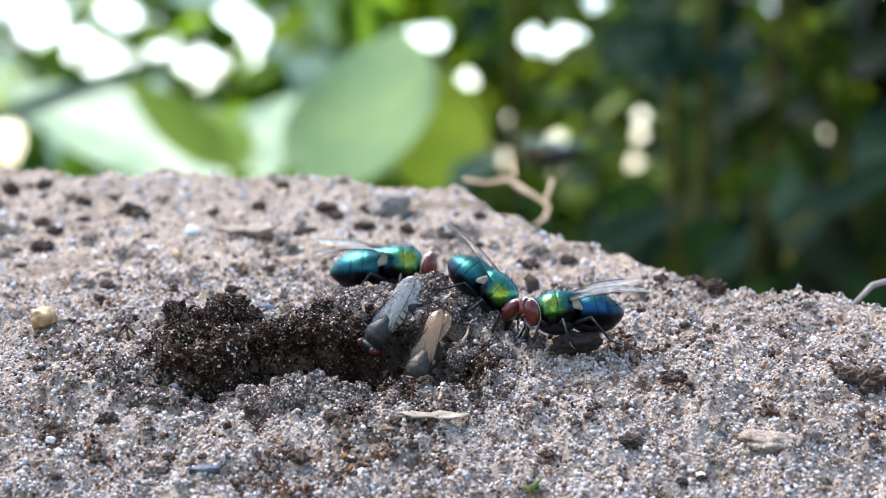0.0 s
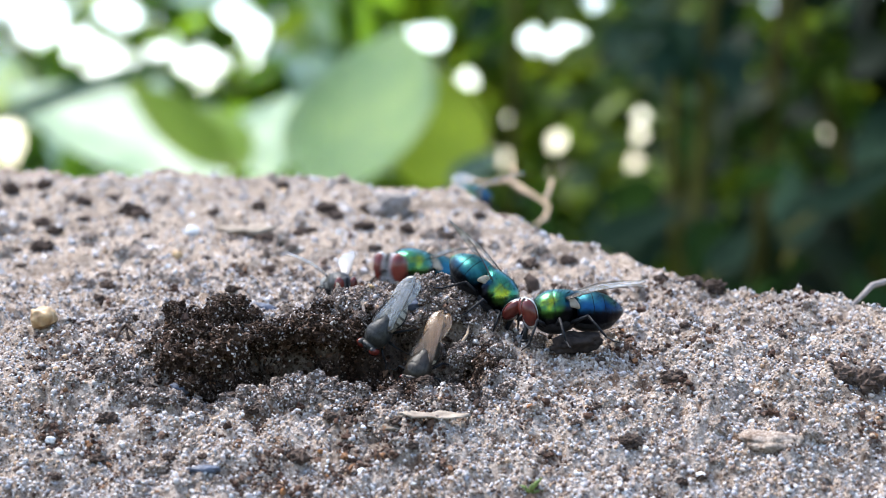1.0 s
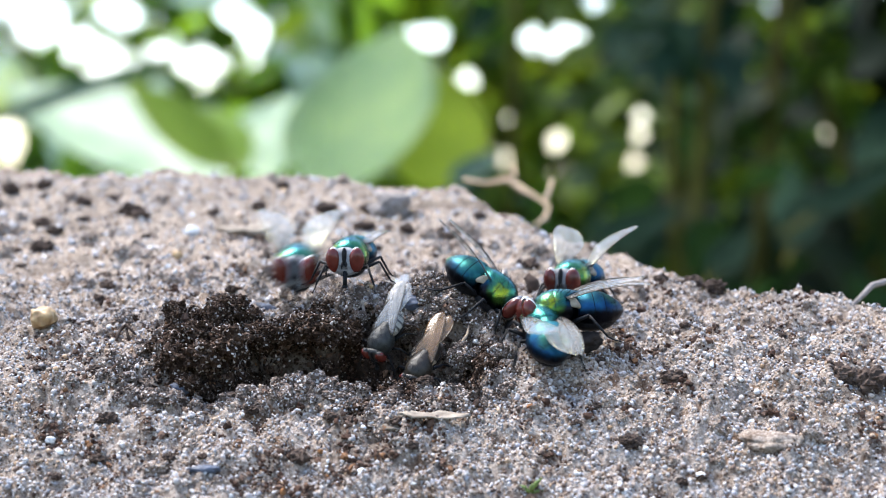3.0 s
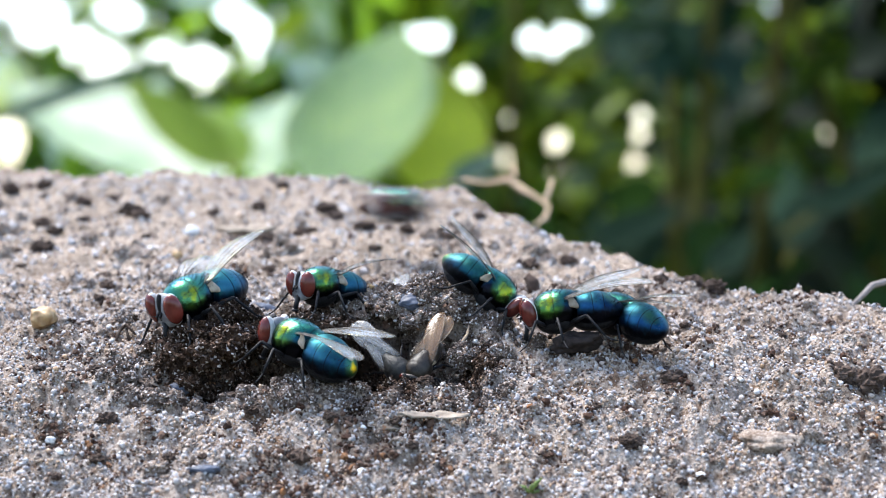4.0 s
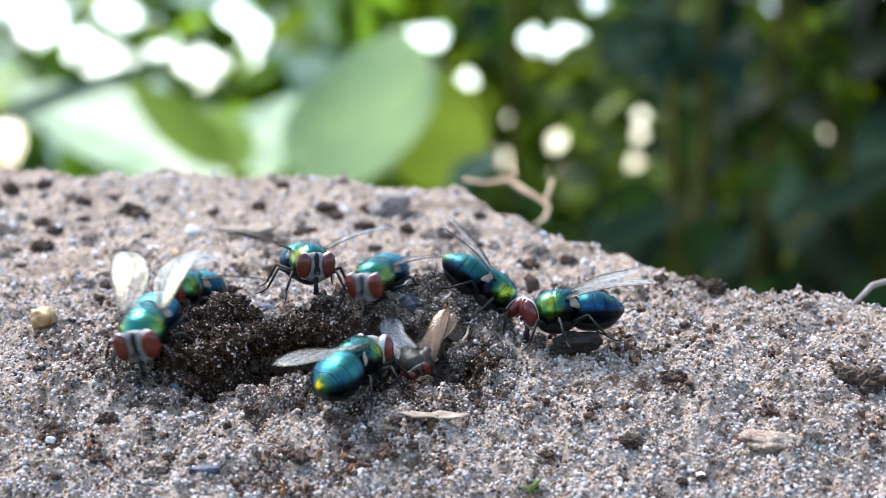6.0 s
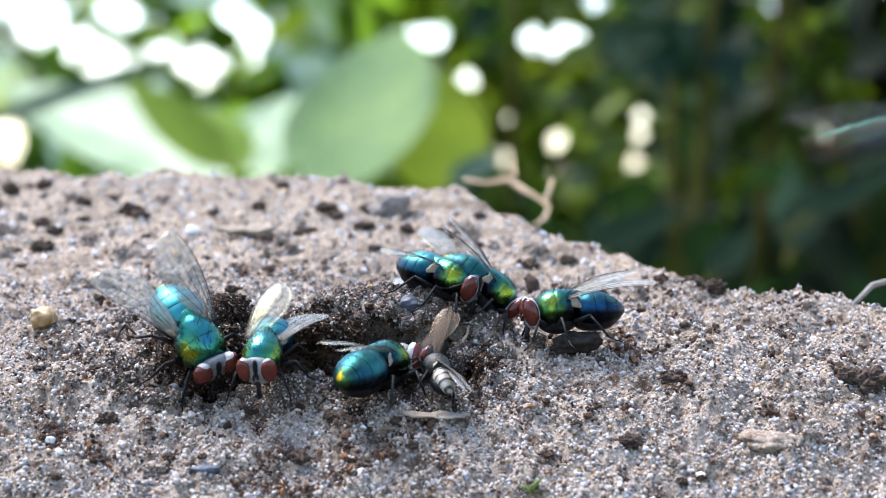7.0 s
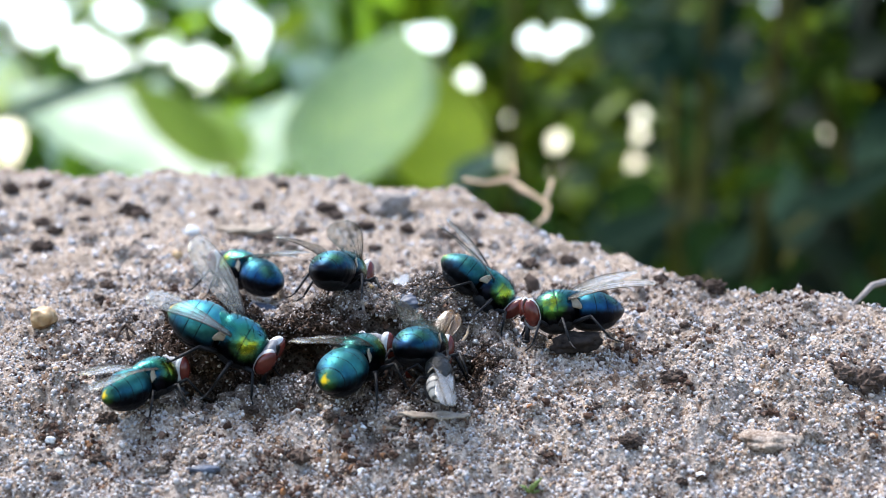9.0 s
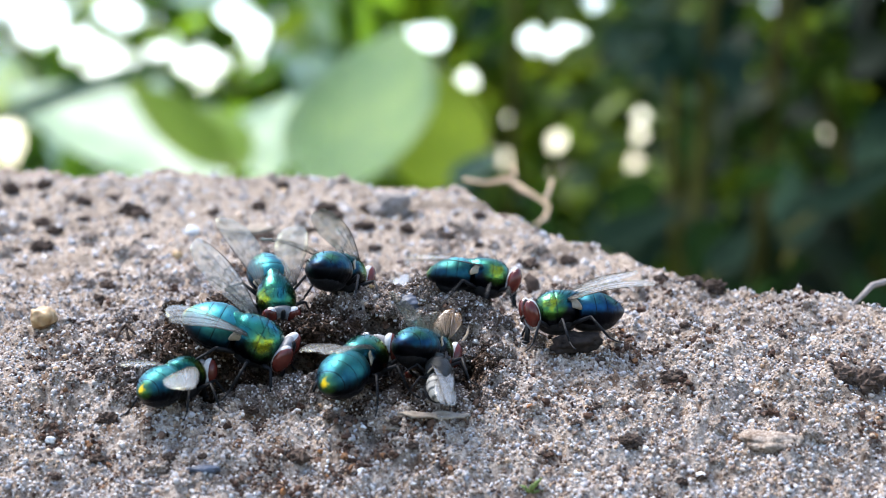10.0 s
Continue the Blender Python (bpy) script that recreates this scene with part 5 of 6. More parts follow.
    walk(FLIES["D"], [
        (0.00, at(13.09, 99.73, 15.07, 0.0, 2.1, -135.7)),
        (0.04, at(7.79, 89.61, 14.29, 0.0, 2.0, -129.6)),
        (0.14, at(2.11, 64.40, 11.77, 0.0, 3.3, -121.4)),
        (0.30, at(1.49, 61.32, 10.09, 0.0, 6.3, -120.9)),
        (0.45, at(3.62, 61.42, 10.03, -0.0, 4.9, -51.1)),
        (0.70, at(3.74, 61.42, 10.03, 0.0, 4.9, -51.2)),
        (0.80, at(2.92, 61.25, 9.74, 0.0, 6.2, -65.5)),
        (0.90, at(2.31, 61.14, 9.55, 0.0, 7.0, -98.9)),
        (1.00, at(2.11, 61.32, 9.62, 0.0, 6.2, -122.2)),
        (1.20, at(2.26, 61.51, 9.58, -0.0, 5.3, -136.4)),
        (1.40, at(1.88, 61.34, 9.53, 0.0, 3.7, -123.7)),
        (1.50, at(-4.18, 159.64, 19.66, 0.0, 4.8, -67.5)),
        (1.60, at(7.84, 109.55, 17.02, -0.0, 3.9, -115.9)),
        (1.80, at(27.44, 39.47, 14.59, 0.0, 0.6, -119.2)),
        (1.95, at(46.86, 34.51, 12.99, 0.0, 0.2, -127.4)),
        (2.10, at(40.79, 24.32, 5.86, 0.0, 2.1, -132.8)),
        (2.20, at(18.97, 9.29, 5.23, 0.0, 5.1, -133.9)),
        (2.25, at(14.55, 2.14, 3.80, -0.4, 4.4, 170.0)),
        (2.30, at(10.13, -5.02, 2.37, 0.0, 3.6, 113.9)),
        (2.40, at(6.54, -4.18, 2.17, 0.0, -20.4, 103.8)),
        (2.46, at(6.70, -4.31, 2.04, 0.0, -18.4, 102.8)),
        (2.54, at(6.70, -4.31, 2.04, 0.0, -18.4, 102.8)),
        (2.70, at(6.45, -4.44, 1.89, -0.0, -17.2, 101.6)),
        (3.20, at(9.22, -5.60, 1.32, 0.0, -23.6, 101.2)),
        (3.46, at(13.87, -4.33, 1.52, 0.0, -17.3, 114.8)),
        (3.54, at(13.87, -4.33, 1.52, 0.0, -17.3, 114.8)),
        (3.80, at(15.37, -5.28, 1.12, 0.0, -14.1, 127.1)),
        (3.96, at(12.57, -2.66, 2.15, 0.0, -9.6, 135.5)),
        (4.04, at(12.57, -2.66, 2.15, 0.0, -9.6, 135.5)),
        (4.20, at(5.07, -1.83, 4.35, 0.0, -8.3, -147.4)),
        (4.40, at(-2.41, 9.67, 4.21, 0.0, -3.3, -156.5)),
        (4.60, at(-2.75, 9.59, 4.21, 0.0, -3.5, -152.2)),
        (4.80, at(-3.13, 9.57, 4.30, 0.0, -4.7, -150.8)),
        (5.00, at(-2.77, 9.43, 4.31, -0.0, -5.0, -142.7)),
        (5.20, at(-1.68, -1.69, 5.10, 0.0, -5.8, -120.1)),
        (5.40, at(-3.31, -2.13, 4.89, -0.0, 9.3, -87.0)),
        (5.46, at(-6.97, -1.92, 3.71, 0.0, 33.1, -111.8)),
        (5.54, at(-6.97, -1.92, 3.71, 0.0, 33.1, -111.8)),
        (5.70, at(-6.99, -1.91, 3.73, 0.0, 31.1, -114.9)),
        (6.20, at(-2.93, -1.94, 5.02, 0.0, 7.7, -102.9)),
        (6.80, at(-0.14, -1.70, 4.69, 0.0, 16.3, -46.8)),
        (6.96, at(0.64, -1.48, 4.54, 0.0, 18.7, -30.7)),
        (7.04, at(0.64, -1.48, 4.54, 0.0, 18.7, -30.7)),
        (7.10, at(6.24, 14.19, 5.31, 0.0, 1.9, -55.0)),
        (7.20, at(18.83, 9.25, 5.31, -0.0, 1.6, -129.6)),
        (7.30, at(12.04, -6.95, 2.43, -0.0, -4.5, -132.2)),
        (7.40, at(10.56, -6.13, 1.43, -0.0, -12.0, -146.6)),
        (7.60, at(6.36, -8.42, 0.09, -0.0, 7.4, -125.2)),
        (7.80, at(1.92, -10.29, 0.65, 0.0, -7.1, -125.0)),
        (7.88, at(0.59, -6.06, 0.70, 10.3, 6.9, 164.4)),
        (7.96, at(-0.71, -6.86, 1.14, 0.0, 21.1, 91.3)),
        (8.04, at(-0.71, -6.86, 1.14, 0.0, 21.1, 91.3)),
        (8.20, at(-0.09, -7.27, 1.38, 0.0, -9.4, 107.3)),
        (8.40, at(-1.87, -7.12, 0.91, -0.0, -5.7, 107.8)),
        (8.60, at(-1.28, -7.02, 1.00, -0.0, -3.0, 77.0)),
        (8.96, at(-1.17, -7.20, 0.08, -0.0, 9.0, 74.2)),
        (9.04, at(-1.17, -7.20, 0.08, -0.0, 9.0, 74.2)),
        (9.46, at(-0.84, -7.32, -0.16, 0.0, 14.8, 66.6)),
        (9.54, at(-0.84, -7.32, -0.16, 0.0, 14.8, 66.6)),
        (10.00, at(-0.86, -7.48, -0.20, -0.0, 15.4, 65.9))])
    walk(FLIES["E"], [
        (0.00, at(-3.42, 8.16, 4.99, -0.0, 1.2, -0.0)),
        (0.30, at(-3.56, 8.16, 4.93, -0.0, 3.7, -0.1)),
        (0.40, at(-3.59, 7.88, 4.65, 0.0, 4.7, -12.0)),
        (0.50, at(-2.03, 8.90, 5.04, -0.0, 2.8, 33.5)),
        (0.60, at(-1.18, 10.02, 4.66, 0.0, 5.7, 40.0)),
        (0.70, at(-0.09, 9.98, 4.42, -0.0, 10.4, 37.5)),
        (0.75, at(0.17, 8.97, 4.53, -5.2, 3.6, -38.0)),
        (0.80, at(0.43, 7.97, 5.25, 0.0, -3.2, -112.8)),
        (0.90, at(-1.80, 8.08, 5.15, 0.0, -6.4, -122.6)),
        (1.00, at(-2.41, 8.23, 4.75, 0.0, -5.6, -136.0)),
        (1.10, at(-3.55, 8.45, 4.85, 0.0, -6.7, -147.5)),
        (1.20, at(-3.95, 7.38, 5.05, -0.0, -8.1, -142.4)),
        (1.40, at(-5.86, 6.26, 4.35, 0.0, 11.7, -138.9)),
        (1.60, at(-5.69, 6.26, 4.35, 0.0, 11.6, -138.9)),
        (1.80, at(-6.98, 6.84, 4.51, 0.0, 8.7, -166.8)),
        (2.00, at(-7.02, 6.98, 4.79, 0.0, 13.6, -172.0)),
        (2.20, at(-9.05, -0.66, 5.94, 0.0, 1.0, -139.8)),
        (2.40, at(-7.98, 9.74, 6.36, 0.0, 2.0, -91.2)),
        (2.46, at(-7.45, 11.85, 6.80, 0.0, 3.9, -87.4)),
        (2.54, at(-7.45, 11.85, 6.80, 0.0, 3.9, -87.4)),
        (2.70, at(-7.45, 11.85, 6.80, 0.0, 3.9, -87.4)),
        (3.20, at(-14.68, -2.17, 3.96, 0.0, 9.7, -90.8)),
        (3.80, at(-18.06, -3.83, 3.23, 0.0, 16.5, -133.6)),
        (3.96, at(-18.22, -4.09, 3.22, 0.0, 15.8, -133.2)),
        (4.04, at(-18.22, -4.09, 3.22, 0.0, 15.8, -133.2)),
        (4.20, at(-18.32, -4.58, 3.40, 0.0, 16.0, -119.1)),
        (4.30, at(-19.75, 3.12, 4.52, -0.0, 5.6, -97.9)),
        (4.40, at(-19.86, 3.48, 4.65, 0.0, 3.9, -96.1)),
        (4.46, at(-21.34, -3.66, 2.88, -0.0, 35.1, -123.7)),
        (4.54, at(-21.34, -3.66, 2.88, -0.0, 35.1, -123.7)),
        (4.60, at(-22.86, -3.51, 2.20, 0.0, 57.0, -168.0)),
        (4.80, at(-22.47, -7.75, 0.81, -4.0, 68.0, 178.0)),
        (5.20, at(-22.62, -7.34, 0.66, -4.0, 66.0, 176.0)),
        (5.46, at(-22.49, -7.34, 0.67, -4.0, 68.0, 172.0)),
        (5.54, at(-22.49, -7.34, 0.67, -4.0, 68.0, 172.0)),
        (5.60, at(-22.47, -7.75, 0.81, -4.0, 62.0, -172.0)),
        (5.70, at(-22.74, -5.69, 1.71, 18.8, 41.6, -132.8)),
        (6.20, at(-19.09, -8.22, 0.79, 4.0, 31.5, -82.5)),
        (6.80, at(-16.81, -10.08, 0.56, 29.7, 47.1, -37.1)),
        (7.50, at(-16.81, -10.01, 0.57, 30.7, 48.2, -35.8)),
        (7.96, at(-17.36, -9.06, 1.42, 13.2, 55.0, -64.1)),
        (8.04, at(-17.36, -9.06, 1.42, 13.2, 55.0, -64.1)),
        (8.20, at(-16.09, -10.21, 1.05, 13.4, 41.5, -40.3)),
        (8.40, at(-15.45, -11.51, 1.13, 14.5, 33.7, -36.1)),
        (8.60, at(-14.87, -10.16, 1.06, 18.0, 36.6, -30.2)),
        (8.80, at(-14.16, -9.17, 0.71, 24.9, 27.8, -1.1)),
        (8.96, at(-14.07, -9.07, 0.61, 24.9, 28.2, -1.1)),
        (9.04, at(-14.07, -9.07, 0.61, 24.9, 28.2, -1.1)),
        (9.30, at(-13.30, -8.35, 0.36, 24.9, 27.5, -1.0)),
        (10.00, at(-13.07, -8.15, 0.62, 24.8, 24.2, -0.9))])
    walk(FLIES["I"], [
        (0.00, at(-51.36, 14.94, 19.77, 0.0, 1.5, -34.9)),
        (2.80, at(-51.36, 14.94, 19.77, 0.0, 1.5, -34.9)),
        (3.20, at(-25.73, -0.76, 5.56, 0.0, 1.1, -46.3)),
        (3.29, at(-20.79, -3.28, 3.97, 1.0, 0.4, 8.5)),
        (3.38, at(-15.85, -5.80, 2.37, 1.0, -0.9, 63.2)),
        (3.46, at(-10.91, -8.31, 0.78, -0.0, -1.7, 118.0)),
        (3.54, at(-10.91, -8.31, 0.78, -0.0, -1.7, 118.0)),
        (3.80, at(-10.20, -8.21, 0.48, 0.0, -16.5, 139.9)),
        (3.96, at(-10.04, -8.35, 0.50, 0.0, -17.1, 148.7)),
        (4.04, at(-10.04, -8.35, 0.50, 0.0, -17.1, 148.7)),
        (4.20, at(-10.31, -8.45, 0.32, -0.0, -19.9, 134.5)),
        (4.46, at(-10.13, -9.09, 0.02, 0.0, -25.1, 128.2)),
        (4.54, at(-10.13, -9.09, 0.02, 0.0, -25.1, 128.2)),
        (4.57, at(-10.80, -9.84, -0.26, -5.3, -11.6, 171.4)),
        (4.60, at(-11.48, -10.59, -0.53, 0.0, 1.8, -147.5)),
        (4.70, at(-11.00, -11.34, -0.70, 0.0, 13.7, -104.9)),
        (4.80, at(-9.65, -11.01, -0.94, 0.0, 4.7, -27.3)),
        (4.96, at(-6.91, -9.09, -0.51, 0.0, -4.6, 49.2)),
        (5.04, at(-6.91, -9.09, -0.51, 0.0, -4.6, 49.2)),
        (5.20, at(-6.67, -9.15, -0.43, 0.0, -9.2, 50.5)),
        (5.46, at(-6.98, -9.42, -0.51, 0.0, -17.6, 66.8)),
        (5.54, at(-6.98, -9.42, -0.51, 0.0, -17.6, 66.8)),
        (5.70, at(-6.75, -9.48, -0.56, 0.0, -17.0, 64.7)),
        (6.80, at(-4.11, -9.51, -0.84, 0.0, -5.2, 56.4)),
        (7.50, at(-4.06, -9.79, -0.98, 0.0, -4.6, 54.3)),
        (7.80, at(-4.69, -9.45, -0.82, 0.0, -4.6, 56.6)),
        (7.96, at(-5.53, -9.40, -0.67, 0.0, -11.6, 68.2)),
        (8.04, at(-5.53, -9.40, -0.67, 0.0, -11.6, 68.2)),
        (8.46, at(-6.13, -9.27, -0.55, 0.0, -12.4, 65.9)),
        (8.54, at(-6.13, -9.27, -0.55, 0.0, -12.4, 65.9)),
        (8.96, at(-5.72, -9.19, -0.48, 0.0, -12.6, 63.2)),
        (9.04, at(-5.72, -9.19, -0.48, 0.0, -12.6, 63.2)),
        (10.00, at(-5.53, -9.44, -0.59, 0.0, -13.9, 60.4))])
    walk(FLIES["K"], [
        (0.00, at(62.71, 30.12, 17.95, 0.0, 0.8, -154.9)),
        (2.20, at(57.71, 30.02, 15.46, 0.0, 0.4, -154.5)),
        (2.40, at(36.42, 30.08, 13.72, 0.0, 0.2, -160.4)),
        (2.50, at(50.41, 30.17, 15.96, 0.0, 0.4, -161.2)),
        (2.72, at(49.85, 28.04, 12.96, -0.0, 0.1, -159.9)),
        (2.82, at(24.19, 24.50, 8.35, 0.0, -0.8, -138.3)),
        (2.90, at(10.11, 4.69, 4.57, 0.0, 4.4, -115.2)),
        (3.80, at(8.49, -1.24, 3.83, 0.0, 3.9, -119.4)),
        (3.90, at(4.33, 19.22, 6.51, 0.0, 2.2, -124.0)),
        (4.00, at(-3.96, 19.23, 9.72, 0.0, 1.2, -112.9)),
        (4.20, at(-20.00, 14.48, 9.44, 0.0, -5.9, -133.4)),
        (4.30, at(-17.79, -2.57, 6.57, 0.0, -5.5, -117.3)),
        (4.40, at(-17.93, -2.48, 4.32, -0.0, -6.4, -113.0)),
        (4.46, at(-15.69, -1.88, 4.14, 0.0, -8.7, -45.2)),
        (4.54, at(-15.69, -1.88, 4.14, 0.0, -8.7, -45.2)),
        (4.60, at(-16.85, 5.22, 4.26, 0.0, -2.0, -43.5)),
        (4.80, at(-16.34, 7.26, 4.66, 0.0, 0.0, -38.4)),
        (4.96, at(-15.02, 7.74, 4.70, 0.0, 3.6, -36.2)),
        (5.04, at(-15.02, 7.74, 4.70, 0.0, 3.6, -36.2)),
        (5.20, at(-13.43, 9.35, 5.15, 0.0, 3.2, -57.6)),
        (5.40, at(-11.70, 7.11, 4.38, 0.0, 30.9, -89.7)),
        (5.70, at(-11.64, 6.67, 4.22, 0.0, 33.3, -86.3)),
        (5.96, at(-9.76, -1.48, 5.76, -0.0, 6.1, -72.5)),
        (6.04, at(-9.76, -1.48, 5.76, -0.0, 6.1, -72.5)),
        (6.20, at(-6.13, 40.53, 37.18, 0.0, 4.8, -39.8)),
        (6.72, at(8.62, 40.50, 37.17, -0.0, 5.0, -41.6)),
        (6.80, at(-2.98, 39.92, 19.84, -0.0, 1.5, -40.4)),
        (6.90, at(-12.79, 30.37, 33.86, -0.0, 4.6, -42.0)),
        (7.10, at(-12.10, 25.08, 30.34, 0.0, 4.7, -53.2)),
        (7.20, at(-9.91, 17.18, 7.51, 0.0, 2.3, -63.4)),
        (7.30, at(-8.53, -1.86, 5.31, 0.0, -5.6, -57.0)),
        (7.40, at(-8.05, -1.24, 4.53, 0.0, -7.2, -39.1)),
        (7.50, at(-7.92, -0.77, 4.08, 0.0, -6.7, 0.2)),
        (7.60, at(-8.29, -1.13, 4.58, 0.0, -1.9, -40.4)),
        (7.80, at(-8.66, -1.41, 4.45, 0.0, 9.1, -69.3)),
        (7.96, at(-9.01, -1.50, 4.32, 0.0, 1.2, -129.0)),
        (8.04, at(-9.01, -1.50, 4.32, 0.0, 1.2, -129.0)),
        (8.20, at(-8.89, -1.46, 4.11, 0.0, 1.6, -142.2)),
        (8.40, at(-8.84, -1.46, 3.98, -0.0, 5.9, -145.8)),
        (8.60, at(-8.70, -0.73, 4.01, -0.0, 11.5, -179.6)),
        (8.80, at(-8.81, -0.62, 4.13, -0.0, 10.2, -179.6)),
        (8.90, at(-12.73, 7.60, 4.72, 0.0, -1.8, 179.9)),
        (8.96, at(-15.79, 8.32, 4.89, -0.0, -10.4, 139.8)),
        (9.04, at(-15.79, 8.32, 4.89, -0.0, -10.4, 139.8)),
        (9.12, at(-13.94, 3.05, 4.20, -9.8, 2.6, -147.1)),
        (9.20, at(-12.10, -2.23, 3.52, 0.0, 15.7, -73.0)),
        (9.46, at(-12.25, -1.97, 3.20, 0.0, 39.9, -72.9)),
        (9.54, at(-12.25, -1.97, 3.20, 0.0, 39.9, -72.9)),
        (10.00, at(-12.18, -1.85, 3.22, 0.0, 44.3, -69.6))])
    walk(FLIES["N"], [
        (0.00, at(59.16, 19.56, 8.26, -0.0, -0.7, -146.6)),
        (6.90, at(66.0, 26.0, 20.0, -0.0, -0.7, -146.6)),
        (7.00, at(35.0, 20.3, 15.2, 0.0, 3.0, -140.0)),
        (7.20, at(20.0, 6.0, 6.4, 0.0, 5.2, -134.3)),
        (7.40, at(13.46, -2.72, 4.84, 0.0, 0.6, -126.3)),
        (7.60, at(9.94, -4.14, 3.42, 0.0, 3.4, -132.2)),
        (7.70, at(8.22, -3.40, 3.51, -1.7, 0.1, 171.2)),
        (7.80, at(6.50, -2.67, 3.61, 0.0, -3.1, 114.6)),
        (7.96, at(7.00, -2.50, 4.44, 0.0, -30.9, 87.3)),
        (8.04, at(7.00, -2.50, 4.44, 0.0, -30.9, 87.3)),
        (8.10, at(3.26, -1.30, 4.77, -0.0, -3.7, 121.3)),
        (8.15, at(0.79, -1.47, 4.87, 0.3, -4.4, 165.7)),
        (8.20, at(-1.68, -1.64, 4.98, 0.0, -5.1, -149.7)),
        (8.40, at(-4.26, 11.52, 4.58, 0.0, -0.6, -151.2)),
        (8.60, at(-5.36, 11.29, 4.70, 0.0, -0.7, -139.0)),
        (8.70, at(-5.49, 5.85, 4.83, 1.7, 3.0, 173.6)),
        (8.80, at(-5.62, 0.41, 4.96, -0.0, 6.8, 126.0)),
        (8.90, at(-7.00, 1.20, 5.27, 0.0, 5.7, 80.1)),
        (8.96, at(-7.27, 1.06, 4.99, -0.0, 8.9, 71.1)),
        (9.04, at(-7.27, 1.06, 4.99, -0.0, 8.9, 71.1)),
        (9.20, at(-7.41, 1.10, 4.91, 0.0, 12.0, 69.2)),
        (10.00, at(-7.30, 0.97, 4.77, 0.0, 13.6, 66.1))])
    walk(FLIES["S"], [
        (0.00, at(-4.55, -4.36, 0.78, -58.2, 51.7, -168.9)),
        (2.30, at(-4.55, -4.36, 0.78, -58.2, 51.7, -168.9)),
        (2.46, at(-4.67, -4.35, 0.63, -64.6, 51.4, -177.5)),
        (2.54, at(-4.67, -4.35, 0.63, -64.6, 51.4, -177.5)),
        (2.70, at(-4.67, -4.35, 0.63, -64.6, 51.4, -177.5)),
        (3.30, at(-3.82, -5.56, -0.62, 14.2, 30.6, -88.5)),
        (3.80, at(-3.25, -5.76, -1.74, 48.6, 38.2, -47.5)),
        (4.46, at(-3.28, -5.63, -1.63, 58.0, 33.3, -33.7)),
        (4.54, at(-3.28, -5.63, -1.63, 58.0, 33.3, -33.7)),
        (4.70, at(-2.98, -5.73, -1.75, 51.2, 38.4, -43.7)),
        (5.46, at(-2.81, -5.80, -1.73, 44.4, 43.5, -52.3)),
        (5.54, at(-2.81, -5.80, -1.73, 44.4, 43.5, -52.3)),
        (5.70, at(-2.80, -5.83, -1.72, 39.4, 43.3, -58.7)),
        (6.20, at(-1.47, -6.10, -0.96, 38.4, 11.7, -72.4)),
        (6.29, at(-1.14, -5.69, -1.08, 34.6, 16.1, -129.7)),
        (6.38, at(-0.82, -5.29, -1.19, 28.7, 15.3, 172.3)),
        (6.46, at(-0.50, -4.89, -1.30, 26.3, 10.1, 115.4)),
        (6.54, at(-0.50, -4.89, -1.30, 26.3, 10.1, 115.4)),
        (6.80, at(-0.36, -10.28, -1.20, 30.9, -22.4, 110.7)),
        (7.80, at(-0.48, -9.96, -1.11, 32.7, -25.7, 114.6)),
        (8.20, at(-0.33, -11.09, -1.33, 31.5, -31.5, 95.2)),
        (10.00, at(-0.32, -11.10, -1.33, 30.3, -31.4, 92.0))])
    walk(FLIES["U"], [
        (0.00, at(-52.58, 20.57, 19.87, 0.0, 0.5, -10.0)),
        (0.30, at(-45.48, 20.51, 17.67, 0.0, 6.3, -8.6)),
        (0.40, at(-11.12, 14.66, 6.46, 0.0, 10.4, -47.4)),
        (0.55, at(-9.27, 12.82, 4.48, -0.0, 9.7, -55.4)),
        (0.70, at(-8.14, 8.46, 3.99, 0.0, 2.0, -63.4)),
        (1.10, at(-8.01, 8.45, 3.63, 0.0, 1.9, -63.4)),
        (1.30, at(-6.11, -0.39, 4.27, 0.0, 0.0, -65.2)),
        (1.60, at(-3.74, 7.91, 2.23, 0.0, -3.2, -64.7)),
        (10.00, at(-3.74, 7.91, 2.23, 0.0, -3.2, -64.7))])
    walk(FLIES["T"], [
        (0.00, at(-1.71, -6.01, -1.63, -24.0, 48.1, -126.8)),
        (4.46, at(-1.68, -6.06, -1.62, -22.6, 42.1, -124.4)),
        (4.54, at(-1.68, -6.06, -1.62, -22.6, 42.1, -124.4)),
        (6.80, at(-1.42, -5.96, -1.29, -27.9, 44.0, -130.6)),
        (8.20, at(-1.25, -6.06, -1.33, -23.4, 39.8, -124.9)),
        (10.00, at(-1.23, -6.02, -1.41, -27.0, 43.9, -129.6))])
    beat(FLIES["A"], [
        (0, (-11, 7, -20), (-8, 7, 25)),
        (2.5, (-11, 10, -20), (-8, 10, 25)),
        (4, (19, 13, 0), (22, 7, 0)),
        (9.6, (16, 10, 0), (13, 4, 0)),
        (10, (16, -2, 0), (10, -5, 0))])
    beat(FLIES["B"], [
        (0, (-8, 2, -14), (8, 9, 0)),
        (1, (-12, 3, -8), (-4, 6, 0)),
        (2.5, (-12, 3, -8), (-4, 6, 0)),
        (4, (10, 5, -14), (16, 12, 0)),
        (10, (4, 5, -14), (12, 12, 0))])
